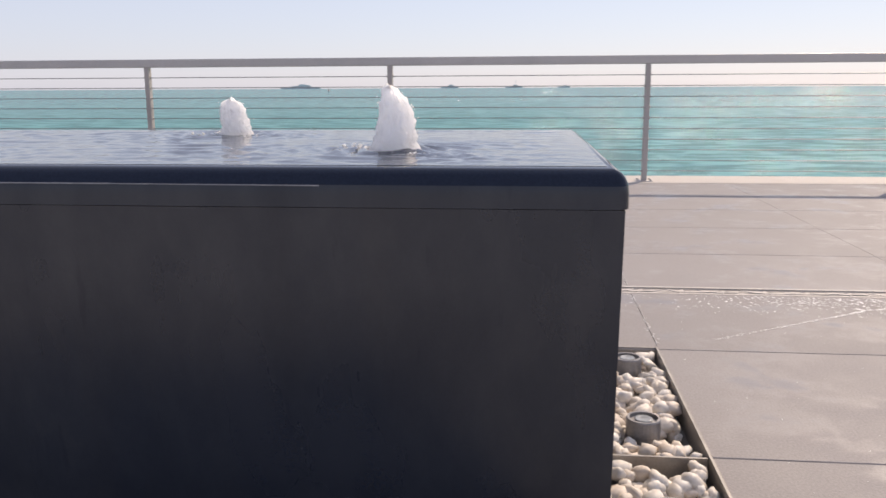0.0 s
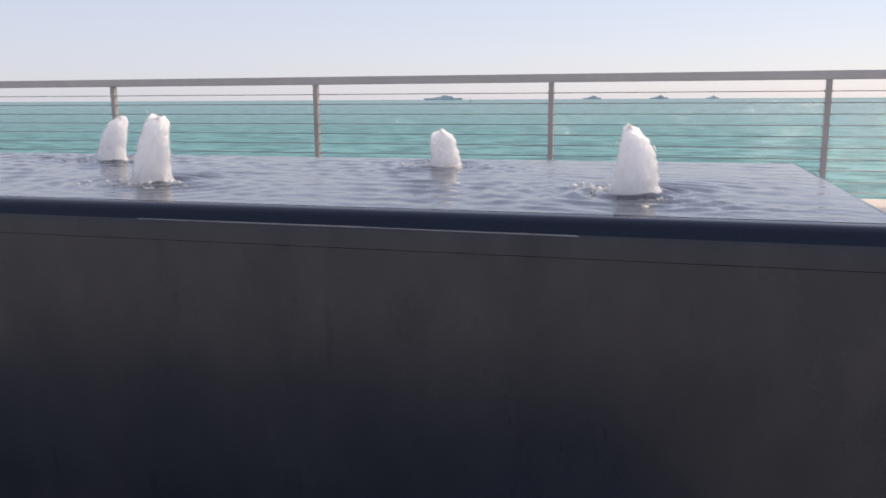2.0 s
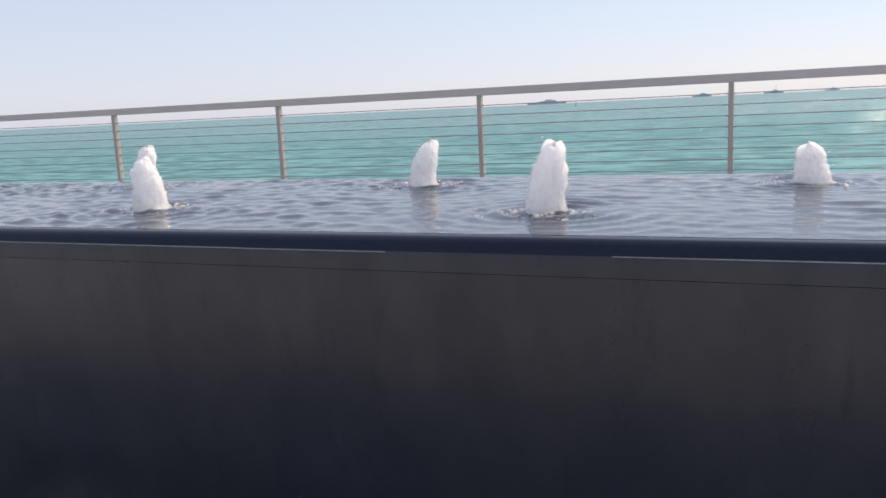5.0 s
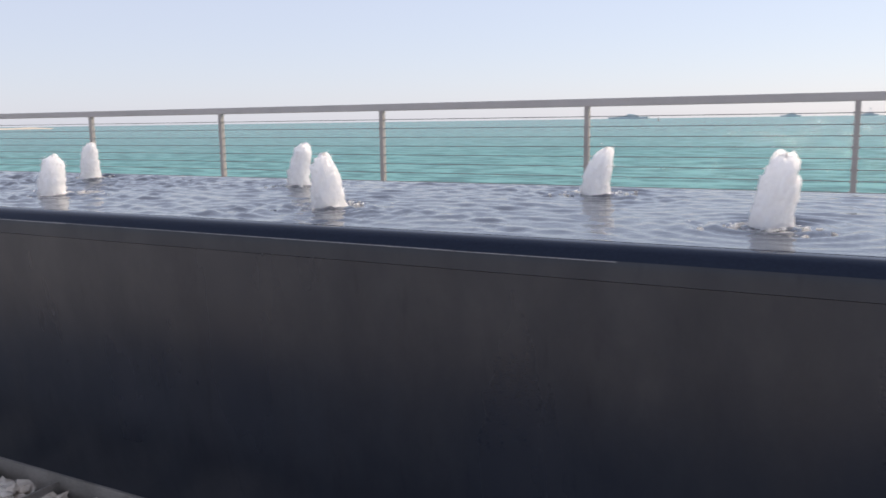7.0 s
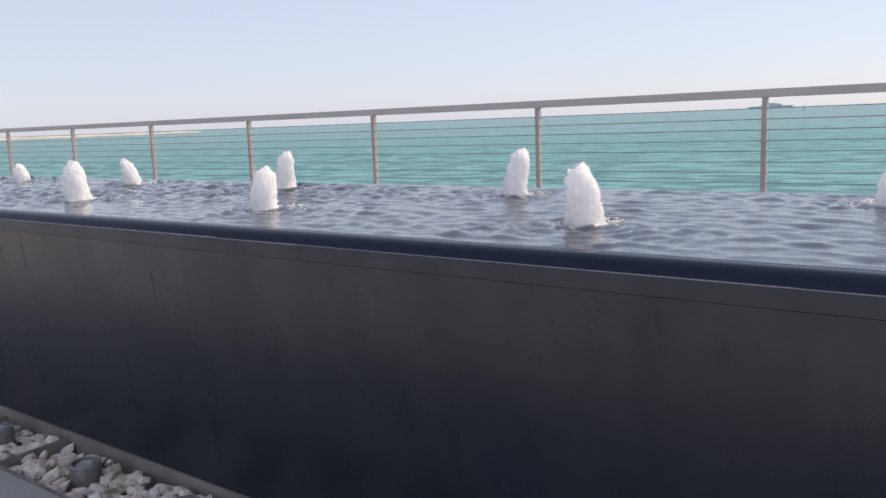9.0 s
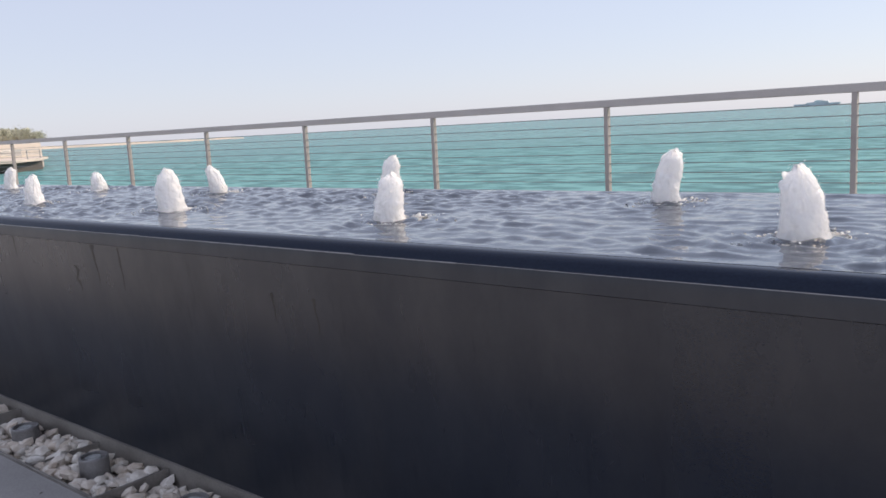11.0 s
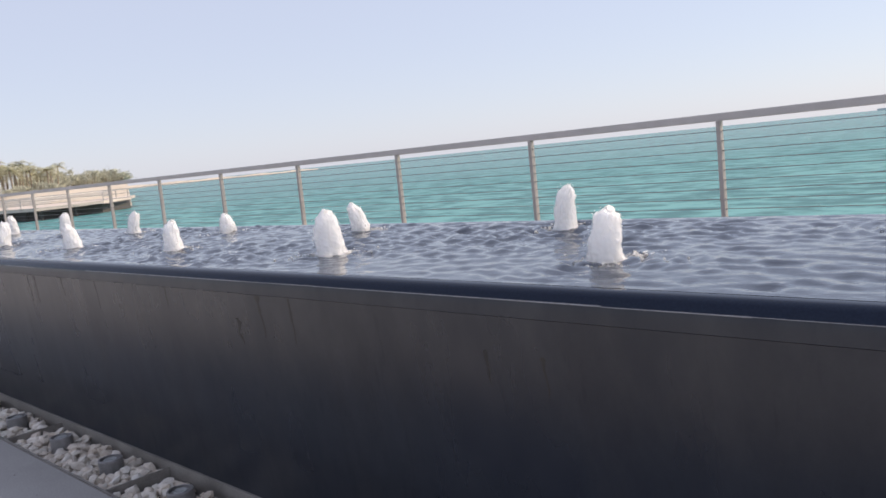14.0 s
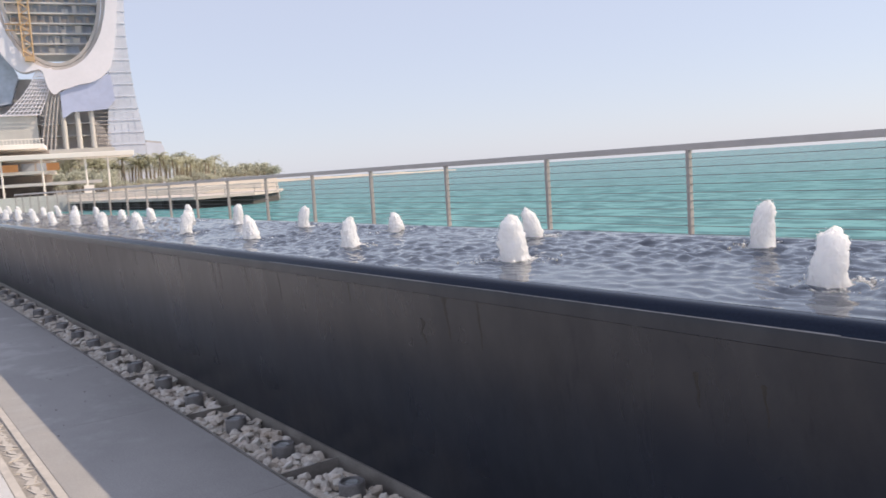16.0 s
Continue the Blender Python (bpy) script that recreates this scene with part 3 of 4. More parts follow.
for k, (x, y) in enumerate(LIGHT_SPOTS):
    lamp = base("ground_light", "weathered grey cylindrical spotlight standing in white pebbles", "ground light", pose(x, y, -0.01, 0, 0, k * 47), "lights in the trough")
    for name, me in (("housing", housing_me), ("lens", lens_me)):
        ob = new(name, me)
        ob.parent = lamp


def pebble_mesh(seed, sub):
    rng = random.Random(seed)
    bm = bmesh.new()
    bmesh.ops.create_icosphere(bm, subdivisions=sub, radius=1)
    o = Vector((seed * 5.1, seed * 2.3, seed))
    for v in bm.verts:
        v.co *= 1 + 0.5 * noise.noise(v.co * 1.2 + o) + 0.16 * noise.noise(v.co * 2.9 + o)
    bmesh.ops.transform(bm, matrix=Matrix.Diagonal((1, rng.uniform(0.62, 0.9), rng.uniform(0.5, 0.75), 1)), verts=bm.verts)
    return bm


def scatter():
    rng = random.Random(12)
    spots = []

    def fill(x0, x1, y0, y1, per_m2, avoid):
        n = int((x1 - x0) * (y1 - y0) * per_m2)
        for _ in range(n):
            x, y, r = rng.uniform(x0 + 0.018, x1 - 0.018), rng.uniform(y0 + 0.018, y1 - 0.018), rng.uniform(0.019, 0.037)
            if any(math.hypot(x - a, y - b) < 0.05 + r * 0.7 for a, b in avoid):
                continue
            if any(abs(x - p) < 0.02 for p in PARTS_X) and y < T_IN:
                continue
            spots.append((x, y, r))
    fill(TE_IN, TE_OUT - 0.01, 0.125, 0.74, 1080, LIGHT_SPOTS[-3:])
    fill(TE_IN, TE_OUT - 0.01, 0.77, T_END - 0.01, 1080, LIGHT_SPOTS[-3:])
    edges = [TE_OUT - 0.01] + PARTS_X
    for x1, x0 in zip(edges, edges[1:]):
        fill(x0, x1, T_OUT + 0.01, T_IN - 0.01, 1080 if x0 > -14 else 700, [s for s in LIGHT_SPOTS if x0 < s[0] < x1])
    return spots


def lay_pebbles():
    rng = random.Random(31)
    near = [mesh_of("pebble", pebble_mesh(k, 2), PEBBLE, True) for k in range(9)]
    coarse = []
    for k in range(7):
        bm = pebble_mesh(k + 20, 1)
        bm.verts.ensure_lookup_table()
        bm.faces.ensure_lookup_table()
        coarse.append((np.array([v.co for v in bm.verts]), np.array([[v.index for v in f.verts] for f in bm.faces])))
        bm.free()
    spots, co, fa, total, made = scatter(), [], [], 0, 0
    for x, y, r in spots:
        z = rng.choice((-0.06, -0.044, -0.026)) + rng.uniform(-0.004, 0.006)
        m = pose(x, y, z, rng.uniform(-30, 30), rng.uniform(-30, 30), rng.uniform(0, 360)) @ Matrix.Diagonal((r, r, r, 1))
        if made < 300 and z > -0.058 and ((y > 0.5 and x > 0) or -6.6 < x < -4.9):
            ob = new("pebble", near[made % 9])
            ob.parent = trough
            ob.matrix_basis = m
            made += 1
            continue
        v, f = coarse[rng.randrange(7)]
        mm = np.array(m)
        co.append(v @ mm[:3, :3].T + mm[:3, 3])
        fa.append(f + total)
        total += len(v)
    me = bpy.data.meshes.new("gravel")
    me.from_pydata(np.concatenate(co).tolist(), [], np.concatenate(fa).tolist())
    me.materials.append(PEBBLE)
    ob = tagged(new("gravel", me), "loose rounded white and cream pebbles", kind="stuff")
    ob.parent = trough


# ---- railing ----
RAIL_Y, RAIL_Z, STEP = 7.5, 1.222, 2.71
RAIL_X0, RAIL_X1 = 1.045 - 24 * STEP, 1.045 + 5 * STEP
railing = base("railing", "brushed steel cable railing with a flat handrail along the sea", "railing")
part("handrail", boxed(RAIL_X0 - 0.1, RAIL_X1 + 0.1, RAIL_Y - 0.035, RAIL_Y + 0.035, RAIL_Z, RAIL_Z + 0.088, bevel=0.006), RAIL_STEEL, railing)


def post_meshes():
    post = boxed(-0.026, 0.026, -0.035, 0.035, 0.012, RAIL_Z, bevel=0.004)
    plate = boxed(-0.09, 0.09, -0.075, 0.07, 0.0, 0.014, bevel=0.003)
    bolt = tube(bmesh.new(), (0, 0, 0.014), (0, 0, 0.03), 0.012, 0.011, 8)
    ferr = tube(bmesh.new(), (-0.04, 0, 0), (0.04, 0, 0), 0.011, 0.011, 8)
    return mesh_of("post", post, POST_STEEL), mesh_of("base_plate", plate, RAIL_STEEL), mesh_of("bolt", bolt, STEEL), mesh_of("ferrule", ferr, STEEL)


post_me, plate_me, bolt_me, ferrule_me = post_meshes()
CABLES = [0.115 + 0.1108 * k for k in range(10)]
for k in range(30):
    x = RAIL_X0 + k * STEP
    post = new("post", post_me)
    post.parent, post.location = railing, (x, RAIL_Y, 0)
    plate = new("base_plate", plate_me)
    plate.parent = post
    if 9 < k < 27:
        for sx in (-0.065, 0.065):
            for sy in (-0.055, 0.05):
                b = new("bolt", bolt_me)
                b.parent, b.location = post, (sx, sy, 0)
        for z in CABLES:
            f = new("ferrule", ferrule_me)
            f.parent, f.location = post, (0, 0, z)
for z in CABLES:
    part("cable", tube(bmesh.new(), (RAIL_X0, RAIL_Y, z), (RAIL_X1, RAIL_Y, z), 0.0042, n=8), CABLE_STEEL, railing)

# ---- ground, kerb, sea ----
EDGE_Y, SEA_Z = 8.05, -1.8
land = bmesh.new()
box(land, -68, 400, -1500, EDGE_Y - 0.01, -6, -0.15)
tagged(part("ground", land, JOINT), "mortar bed under the paving", "ground", kind="structure")
tagged(part("kerb", boxed(-68, 60, 7.34, EDGE_Y, -0.5, 0.005, bevel=0.01), KERB), "pale stone kerb along the water's edge", "kerb", kind="structure")
sea = bmesh.new()
R = 4800
ring = [sea.verts.new((R * math.cos(k * math.tau / 64), R * math.sin(k * math.tau / 64), SEA_Z)) for k in range(64)]
sea.faces.new(ring)
tagged(part("water", sea, SEA), "wind-ruffled turquoise sea", "sea", kind="structure")

# ---- far shore across the bay ----
DECK_Z = -0.3
shore = bmesh.new()
OUT = [(-117.4, 51.0), (-118.0, 46.0), (-150.0, 36.0), (-262.0, 36.0)]
CREST = [(-171.2, 75.2), (-162.0, 58.0), (-185.0, 45.0), (-262.0, 42.0)]


def strip(bm, a, b, za, zb, n=8):
    """A sloping band between two lines of corners."""
    rows = []
    for (p, z) in ((a, za), (b, zb)):
        row = []
        for i in range(len(p) - 1):
            for k in range(n):
                f = k / n
                x, y = p[i][0] + (p[i + 1][0] - p[i][0]) * f, p[i][1] + (p[i + 1][1] - p[i][1]) * f
                row.append(bm.verts.new((x, y, z + 0.12 * noise.noise(Vector((x, y, 0)) * 0.11))))
        row.append(bm.verts.new((*p[-1], z)))
        rows.append(row)
    for k in range(len(rows[0]) - 1):
        bm.faces.new((rows[0][k], rows[0][k + 1], rows[1][k + 1], rows[1][k]))


strip(shore, OUT, CREST, -2.2, 1.9)
BACKLINE = [(-441.0, 194.0), (-420.0, 150.0), (-420.0, 90.0), (-420.0, 20.0)]
strip(shore, CREST, BACKLINE, 1.9, 2.3)
bmesh.ops.recalc_face_normals(shore, faces=shore.faces)
tagged(part("sand_bank", shore, SAND), "pale sandy bank sloping to the bay", "shore", kind="structure")
tagged(part("promenade_edge", boxed(-262, -67, -60, 7.9, -6, -0.16), CONCRETE), "pale paved promenade curving round the bay", "pavement", kind="structure")

# timber deck on piles at the foot of the bank
deck = base("waterside_deck", "bleached timber deck on piles beside the sand bank", "deck")
FRONT = [(-109.5, 47.0), (-102.0, 40.5), (-101.6, 32.5), (-144.0, 27.5), (-255.0, 30.0)]
REAR = [(-123.0, 54.2), (-124.0, 47.0), (-128.0, 43.0), (-152.0, 38.0), (-255.0, 40.0)]
planks = bmesh.new()
for i in range(4):
    f0, f1, r1, r0 = FRONT[i], FRONT[i + 1], REAR[i + 1], REAR[i]
    lo = [planks.verts.new((*p, DECK_Z - 0.35)) for p in (f0, f1, r1, r0)]
    hi = [planks.verts.new((*p, DECK_Z)) for p in (f0, f1, r1, r0)]
    planks.faces.new(hi), planks.faces.new(lo[::-1])
    for k in range(4):
        planks.faces.new((lo[k], lo[(k + 1) % 4], hi[(k + 1) % 4], hi[k]))
bmesh.ops.recalc_face_normals(planks, faces=planks.faces)
part("deck_floor", planks, DECKWOOD, deck)
for i in range(4):
    (ax, ay), (bx, by) = FRONT[i], FRONT[i + 1]
    n = max(2, int(math.hypot(bx - ax, by - ay) / 3.5))
    rail_bm = bmesh.new()
    tube(rail_bm, (ax, ay, DECK_Z + 1.1), (bx, by, DECK_Z + 1.1), 0.05, n=6)
    tube(rail_bm, (ax, ay, DECK_Z + 0.6), (bx, by, DECK_Z + 0.6), 0.03, n=6)
    part("deck_rail", rail_bm, RAIL_STEEL, deck)
    for k in range(n):
        x, y = ax + (bx - ax) * k / n, ay + (by - ay) * k / n
        part("deck_post", tube(bmesh.new(), (x, y, DECK_Z), (x, y, DECK_Z + 1.12), 0.06, n=6), RAIL_STEEL, deck)
        if (i > 1 or k) and i != 0:
            part("support_post", tube(bmesh.new(), (x - 0.8, y + 0.8, SEA_Z - 1), (x - 0.8, y + 0.8, DECK_Z - 0.3), 0.18, n=8), DARK, deck)
# solid dark band set back under the deck in place of its shade
under = bmesh.new()
for i in range(4):
    q = []
    for (fx, fy), (rx, ry) in ((FRONT[i], REAR[i]), (FRONT[i + 1], REAR[i + 1])):
        q += [(fx + (rx - fx) * 0.1, fy + (ry - fy) * 0.1), (fx + (rx - fx) * 0.2, fy + (ry - fy) * 0.2)]
    q = [q[0], q[2], q[3], q[1]]
    lo, hi = [under.verts.new((*p, SEA_Z - 0.8)) for p in q], [under.verts.new((*p, DECK_Z - 0.3)) for p in q]
    under.faces.new(hi)
    for k in range(4):
        under.faces.new((lo[k], lo[(k + 1) % 4], hi[(k + 1) % 4], hi[k]))
bmesh.ops.recalc_face_normals(under, faces=under.faces)
part("underdeck_shade", under, DARK, deck, "dark band standing in for the shade under the deck")
# far sand spit
spit = bmesh.new()
for k in range(24):
    q = radians(-66 + k * 0.55)
    d = 900 + 30 * math.sin(k * 0.7)
    spit.verts.new((math.sin(q) * d, math.cos(q) * d, SEA_Z - 0.2))
    spit.verts.new((math.sin(q) * (d + 40), math.cos(q) * (d + 40), 0.9 + 0.4 * math.sin(k * 1.3) - k * 0.06))
spit.verts.ensure_lookup_table()
for k in range(23):
    spit.faces.new((spit.verts[2 * k], spit.verts[2 * k + 2], spit.verts[2 * k + 3], spit.verts[2 * k + 1]))
tagged(part("sand_spit", spit, SAND), "low pale sand spit on the horizon", "shore", kind="structure")


# ---- palms and trees ----
def palm_meshes(seed, height):
    rng = random.Random(seed)
    trunk = bmesh.new()
    bend = (rng.uniform(-0.4, 0.4), rng.uniform(-0.4, 0.4))
    last = Vector((0, 0, -0.3))
    for k in range(1, 9):
        f = k / 8
        nxt = Vector((bend[0] * f * f, bend[1] * f * f, height * f))
        tube(trunk, last, nxt, 0.24 - 0.08 * f, 0.2 - 0.07 * f, 8)
        last = nxt
    crown = bmesh.new()
    for k in range(34):
        q, up, ln = k * 2.4 + rng.uniform(-0.2, 0.2), rng.uniform(-0.55, 1.2), rng.uniform(2.3, 3.2)
        out, side = Vector((math.cos(q), math.sin(q), 0)), Vector((-math.sin(q), math.cos(q), 0))
        steps = 11
        for s in range(1, steps + 1):
            f = s / steps
            c = last + out * ln * f * math.cos(up * 0.8) + Vector((0, 0, ln * (math.sin(up) * f - 0.75 * f * f)))
            w = 0.55 * math.sin(min(1, f * 1.15 + 0.12) * math.pi) + 0.08
            for sg in (-1, 1):
                tip = c + side * sg * w + out * 0.22 + Vector((0, 0, -0.22 * w - rng.uniform(0, 0.12)))
                crown.faces.new([crown.verts.new(p) for p in (c - out * 0.06, c + out * 0.1, tip)])
            crown.faces.new([crown.verts.new(p) for p in (c - side * 0.03, c + side * 0.03, c + out * 0.28 + Vector((0, 0, -0.05)))])
    return mesh_of("trunk", trunk, TRUNK), mesh_of("crown", crown, PALM)


def tree_meshes(seed, height, spread):
    rng = random.Random(seed)
    wood = tube(bmesh.new(), (0, 0, -0.3), (0, 0, height * 0.4), 0.22, 0.15, 8)
    crown = bmesh.new()
    for _ in range(9):
        q, r = rng.uniform(0, math.tau), spread * rng.uniform(0.25, 0.85)
        tip = Vector((math.cos(q) * r, math.sin(q) * r, height * rng.uniform(0.45, 0.88)))
        tube(wood, (0, 0, height * 0.38), tip, 0.1, 0.03, 6)
        for _ in range(90):
            c = tip + Vector((rng.gauss(0, 1), rng.gauss(0, 1), rng.gauss(0, 0.7))) * spread * 0.26
            m = Euler((rng.uniform(0, 6), rng.uniform(0, 6), rng.uniform(0, 6))).to_matrix()
            s = rng.uniform(0.14, 0.34)
            crown.faces.new([crown.verts.new(c + m @ Vector(p) * s) for p in ((-1, 0, 0), (0, -0.55, 0.15), (1, 0, 0), (0, 0.55, 0.15))])
    return mesh_of("trunk", wood, TRUNK), mesh_of("crown", crown, BUSH)


PALMS = [palm_meshes(k + 5, h) for k, h in enumerate((4.2, 4.8, 3.8, 5.2))]
TREES = [tree_meshes(k + 50, h, s) for k, (h, s) in enumerate(((4.6, 2.6), (3.8, 2.8), (5.2, 2.4)))]


def plant(name, label, category, meshes, x, y, z, turn, scale, group):
    t = base(name, label, category, pose(x, y, z, 0, 0, turn) @ Matrix.Diagonal((scale, scale, scale, 1)), group)
    for n, me in zip(("trunk", "crown"), meshes):
        ob = new(n, me)
        ob.parent = t


def at_bearing(deg, d):
    q = radians(deg - 0.15)
    return -2.9 + d * math.sin(q), -1.5 + d * math.cos(q)


veg = random.Random(9)
for k in range(64):
    q, d = -80.2 + k * 0.17 + veg.uniform(-0.1, 0.1), veg.uniform(188, 214)
    x, y = at_bearing(q, d)
    plant("palm_tree", "date palm with dusty green fronds on the far bank", "palm tree", PALMS[k % 4], x, y, 1.9, veg.uniform(0, 360), veg.uniform(0.98, 1.25) * (1.0 if q < -71 else 0.85), "palms on the bank")
for k in range(44):
    q, d = -71.5 + k * 0.14, veg.uniform(226, 262)
    x, y = at_bearing(q, d)
    plant("tree", "low dusty green tree on the far bank", "tree", TREES[k % 3], x, y, 1.9, veg.uniform(0, 360), veg.uniform(0.75, 1.0) * (1.0 - 0.22 * k / 44), "trees on the bank")
for k in range(26):
    x, y = at_bearing(-80 + k * 0.42, veg.uniform(172, 184))
    plant("shrub", "dusty green shrub below the palms", "shrub", TREES[k % 3], x, y, 1.4, veg.uniform(0, 360), veg.uniform(0.28, 0.45), "shrubs on the bank")

for k in range(24):
    x, y = at_bearing(-80.6 + k * 0.2, veg.uniform(176, 188))
    plant("shrub", "bushy dusty green tree under the canopy edge", "shrub", TREES[k % 3], x, y, 1.3, veg.uniform(0, 360), veg.uniform(0.6, 0.95), "shrubs by the canopy")

# ---- canopies by the shore ----
def local(d, z=0.0, deg=-77.9):
    """A pose that faces the fountain from that bearing: x to the right, y away, z up."""
    x, y = at_bearing(deg, d)
    return pose(x, y, z, 0, 0, -deg)


pavilion = base("shore_pavilion", "low white pavilion with flat canopy roofs on thin columns", "pavilion", local(150))
part("canopy", boxed(-26, 9.4, 0, 9, 6.9, 7.7, bevel=0.08), PAVILION, pavilion)
part("canopy", boxed(-26, -4.4, 5, 16, 8.9, 9.7, bevel=0.08), PAVILION, pavilion)
par = bmesh.new()
for k in range(40):
    box(par, -26 + k * 0.55, -25.9 + k * 0.55, 5.1, 5.2, 9.7, 10.5)
box(par, -26, -4.5, 5.05, 5.2, 10.45, 10.6)
part("parapet", par, PAVILION, pavilion)
for z in (4.6, 2.6):
    part("floor_slab", boxed(-26, -3.2 if z > 3 else 4, 3, 15, z, z + 0.5), PAVILION, pavilion)
for x in (-22, -16.5, -11, -5, 1.6, 5.1):
    part("column", tube(bmesh.new(), (x, 1.0, 0.5), (x, 1.0, 6.95), 0.16, n=10), PAVILION, pavilion)
part("column_foot", boxed(1.0, 2.6, 0.2, 1.9, 0.8, 2.2, bevel=0.05), PAVILION, pavilion)
part("back_wall", boxed(-26, -4, 14, 15, 0, 9), DARKVOID, pavilion)
for k in range(9):
    part("glazing", boxed(-25.5 + k * 2.4, -23.4 + k * 2.4, 12.6, 12.9, 5.1, 6.7), GLASSBLUE, pavilion)
for x0, x1 in ((-12, -8.6), (-4.4, -2.4)):
    part("hoarding", boxed(x0, x1, 2.6, 2.9, 5.1, 6.3), ORANGE, pavilion)
bank = boxed(-70, 30, -2, 30, -3, 0.9)
tagged(part("terrace", bank, CONCRETE), "pale concrete terrace under the pavilion", "terrace", kind="structure").matrix_basis = local(150)

# ---- tower across the bay ----
tower = base("crescent_tower", "tall curved tower under construction with white ribbon cladding and glass fin", "tower", local(320))
CU, CV, RA, RB = -2.2, 72.0, 15.2, 25.8


def fin_right(v):
    return 24.4 if v < 20 else 21.2 + 3.2 * max(0.0, (58 - v) / 38) ** 2 + 0.004 * max(0, v - 58) ** 2


def fin_left(v):
    return 9.5 + 6.5 * min(1, v / 58) + 0.003 * max(0, v - 58) ** 2


FLOOR = 4.3
for k in range(24):
    v0, v1 = k * FLOOR, (k + 1) * FLOOR
    part("glass_band", prism(bmesh.new(), [(fin_left(v0), v0 + 0.3), (fin_right(v0), v0 + 0.3), (fin_right(v1), v1), (fin_left(v1), v1)], 1.0, 24), GLASSPALE, tower)
    part("floor_edge", prism(bmesh.new(), [(fin_left(v0) - 0.1, v0), (fin_right(v0) + 0.15, v0), (fin_right(v0) + 0.15, v0 + 0.3), (fin_left(v0) - 0.1, v0 + 0.3)], 0.75, 24.2), FINEDGE, tower)
    if k < 14:
        bm = bmesh.new()
        for j in range(1, 5):
            f = j / 5
            ua, ub = fin_left(v0) + (fin_right(v0) - fin_left(v0)) * f, fin_left(v1) + (fin_right(v1) - fin_left(v1)) * f
            prism(bm, [(ua - 0.04, v0 + 0.3), (ua + 0.04, v0 + 0.3), (ub + 0.04, v1), (ub - 0.04, v1)], 0.9, 1.05)
        tagged(part("mullions", bm, FINEDGE, tower), kind="stuff")

# floors seen through the oval opening
tr = random.Random(2)
for k in range(15):
    v = 46.2 + k * 3.5
    f = (v - CV) / RB
    if abs(f) >= 0.985:
        continue
    w = RA * math.sqrt(1 - f * f)
    part("floor_slab", boxed(CU - w, CU + w, 3.0, 20, v, v + 0.55), SLABGREY, tower)
    part("glazing", boxed(CU - w, CU + w, 6.0, 6.3, v + 0.55, v + 3.5), GLASSBLUE, tower)
    bm = bmesh.new()
    u = CU - w + 0.5
    while u < CU + w - 2:
        s = tr.uniform(0.9, 2.4)
        if tr.random() < 0.65:
            box(bm, u, u + s, 4.2, 5.9, v + 0.56, v + tr.uniform(1.2, 3.4))
        u += s + tr.uniform(0.3, 1.6)
    tagged(part("balcony_clutter", bm, tr.choice((DARKVOID, SLABGREY, DARKVOID, CONCRETE)), tower), kind="stuff")
    posts_bm = bmesh.new()
    for j in range(int(w * 2 / 2.6)):
        box(posts_bm, CU - w + j * 2.6 + 0.2, CU - w + j * 2.6 + 0.42, 3.05, 3.3, v + 0.55, v + 3.5)
    tagged(part("mullions", posts_bm, RINGMETAL, tower), kind="stuff")


def band(bm, inner, outer, q0, q1, y0, y1, n=72):
    """A closed ribbon between two outlines given as functions of an angle."""
    rows = []
    for k in range(n + 1):
        q = radians(q0 + (q1 - q0) * k / n)
        (ui, vi), (uo, vo) = inner(q), outer(q)
        rows.append([bm.verts.new(p) for p in ((ui, y0, vi), (uo, y0, vo), (uo, y1, vo), (ui, y1, vi))])
    for a, b in zip(rows, rows[1:]):
        for j in range(4):
            bm.faces.new((a[j], b[j], b[(j + 1) % 4], a[(j + 1) % 4]))
    bm.faces.new(rows[0]), bm.faces.new(rows[-1][::-1])
    bmesh.ops.recalc_face_normals(bm, faces=bm.faces)
    return bm


def oval(k):
    return lambda q: (CU + (RA + k) * math.cos(q), CV + (RB + k) * math.sin(q))


RIBBON_AT = (-180, -150, -135, -120, -108, -102, -97, -92, -75, -62, -50, -35, -20, 0, 75)
RIBBON_WIDE = (5, 7, 8, 8, 3, 4, 13.5, 9.5, 8.6, 10.6, 11.0, 8.2, 6.6, 6.4, 6.4)


def ribbon_edge(q):
    d = math.degrees(q)
    w = sum(np.interp(d + o, RIBBON_AT, RIBBON_WIDE) for o in (-4, -2, 0, 2, 4)) / 5
    return CU + (RA + w) * math.cos(q), CV + (RB + w) * math.sin(q)


part("oval_ring", band(bmesh.new(), oval(-0.1), oval(1.1), -180, 180, -0.6, 4.0, 120), RINGMETAL, tower)
part("oval_ring", band(bmesh.new(), oval(1.3), oval(2.4), -180, 180, -1.0, 3.0, 120), RINGMETAL, tower)
part("ribbon_cladding", band(bmesh.new(), oval(2.5), ribbon_edge, -175, 75, -2.2, 3.0, 140), WHITE, tower, "smooth white ribbon cladding")
# glazed sail below the ribbon, columns and unlit hall behind them
part("glass_sail", prism(bmesh.new(), [(-2.2, 27.0), (1.0, 29.2), (6.5, 29.4), (12.6, 30.0), (15.4, 33.0), (14.6, 42.0), (6, 41), (-2.4, 36)], -1.2, 1.0), SAIL, tower, "lavender glass sail below the ribbon")
part("glass_wing", prism(bmesh.new(), [(-34, 62), (-20, 56), (-15, 42), (-18, 33), (-34, 30)], 2.0, 8.0), GLASSBLUE, tower)
part("side_wall", boxed(-40, -10.5, 0.5, 8, 16.4, 28.4), CONCRETE, tower)
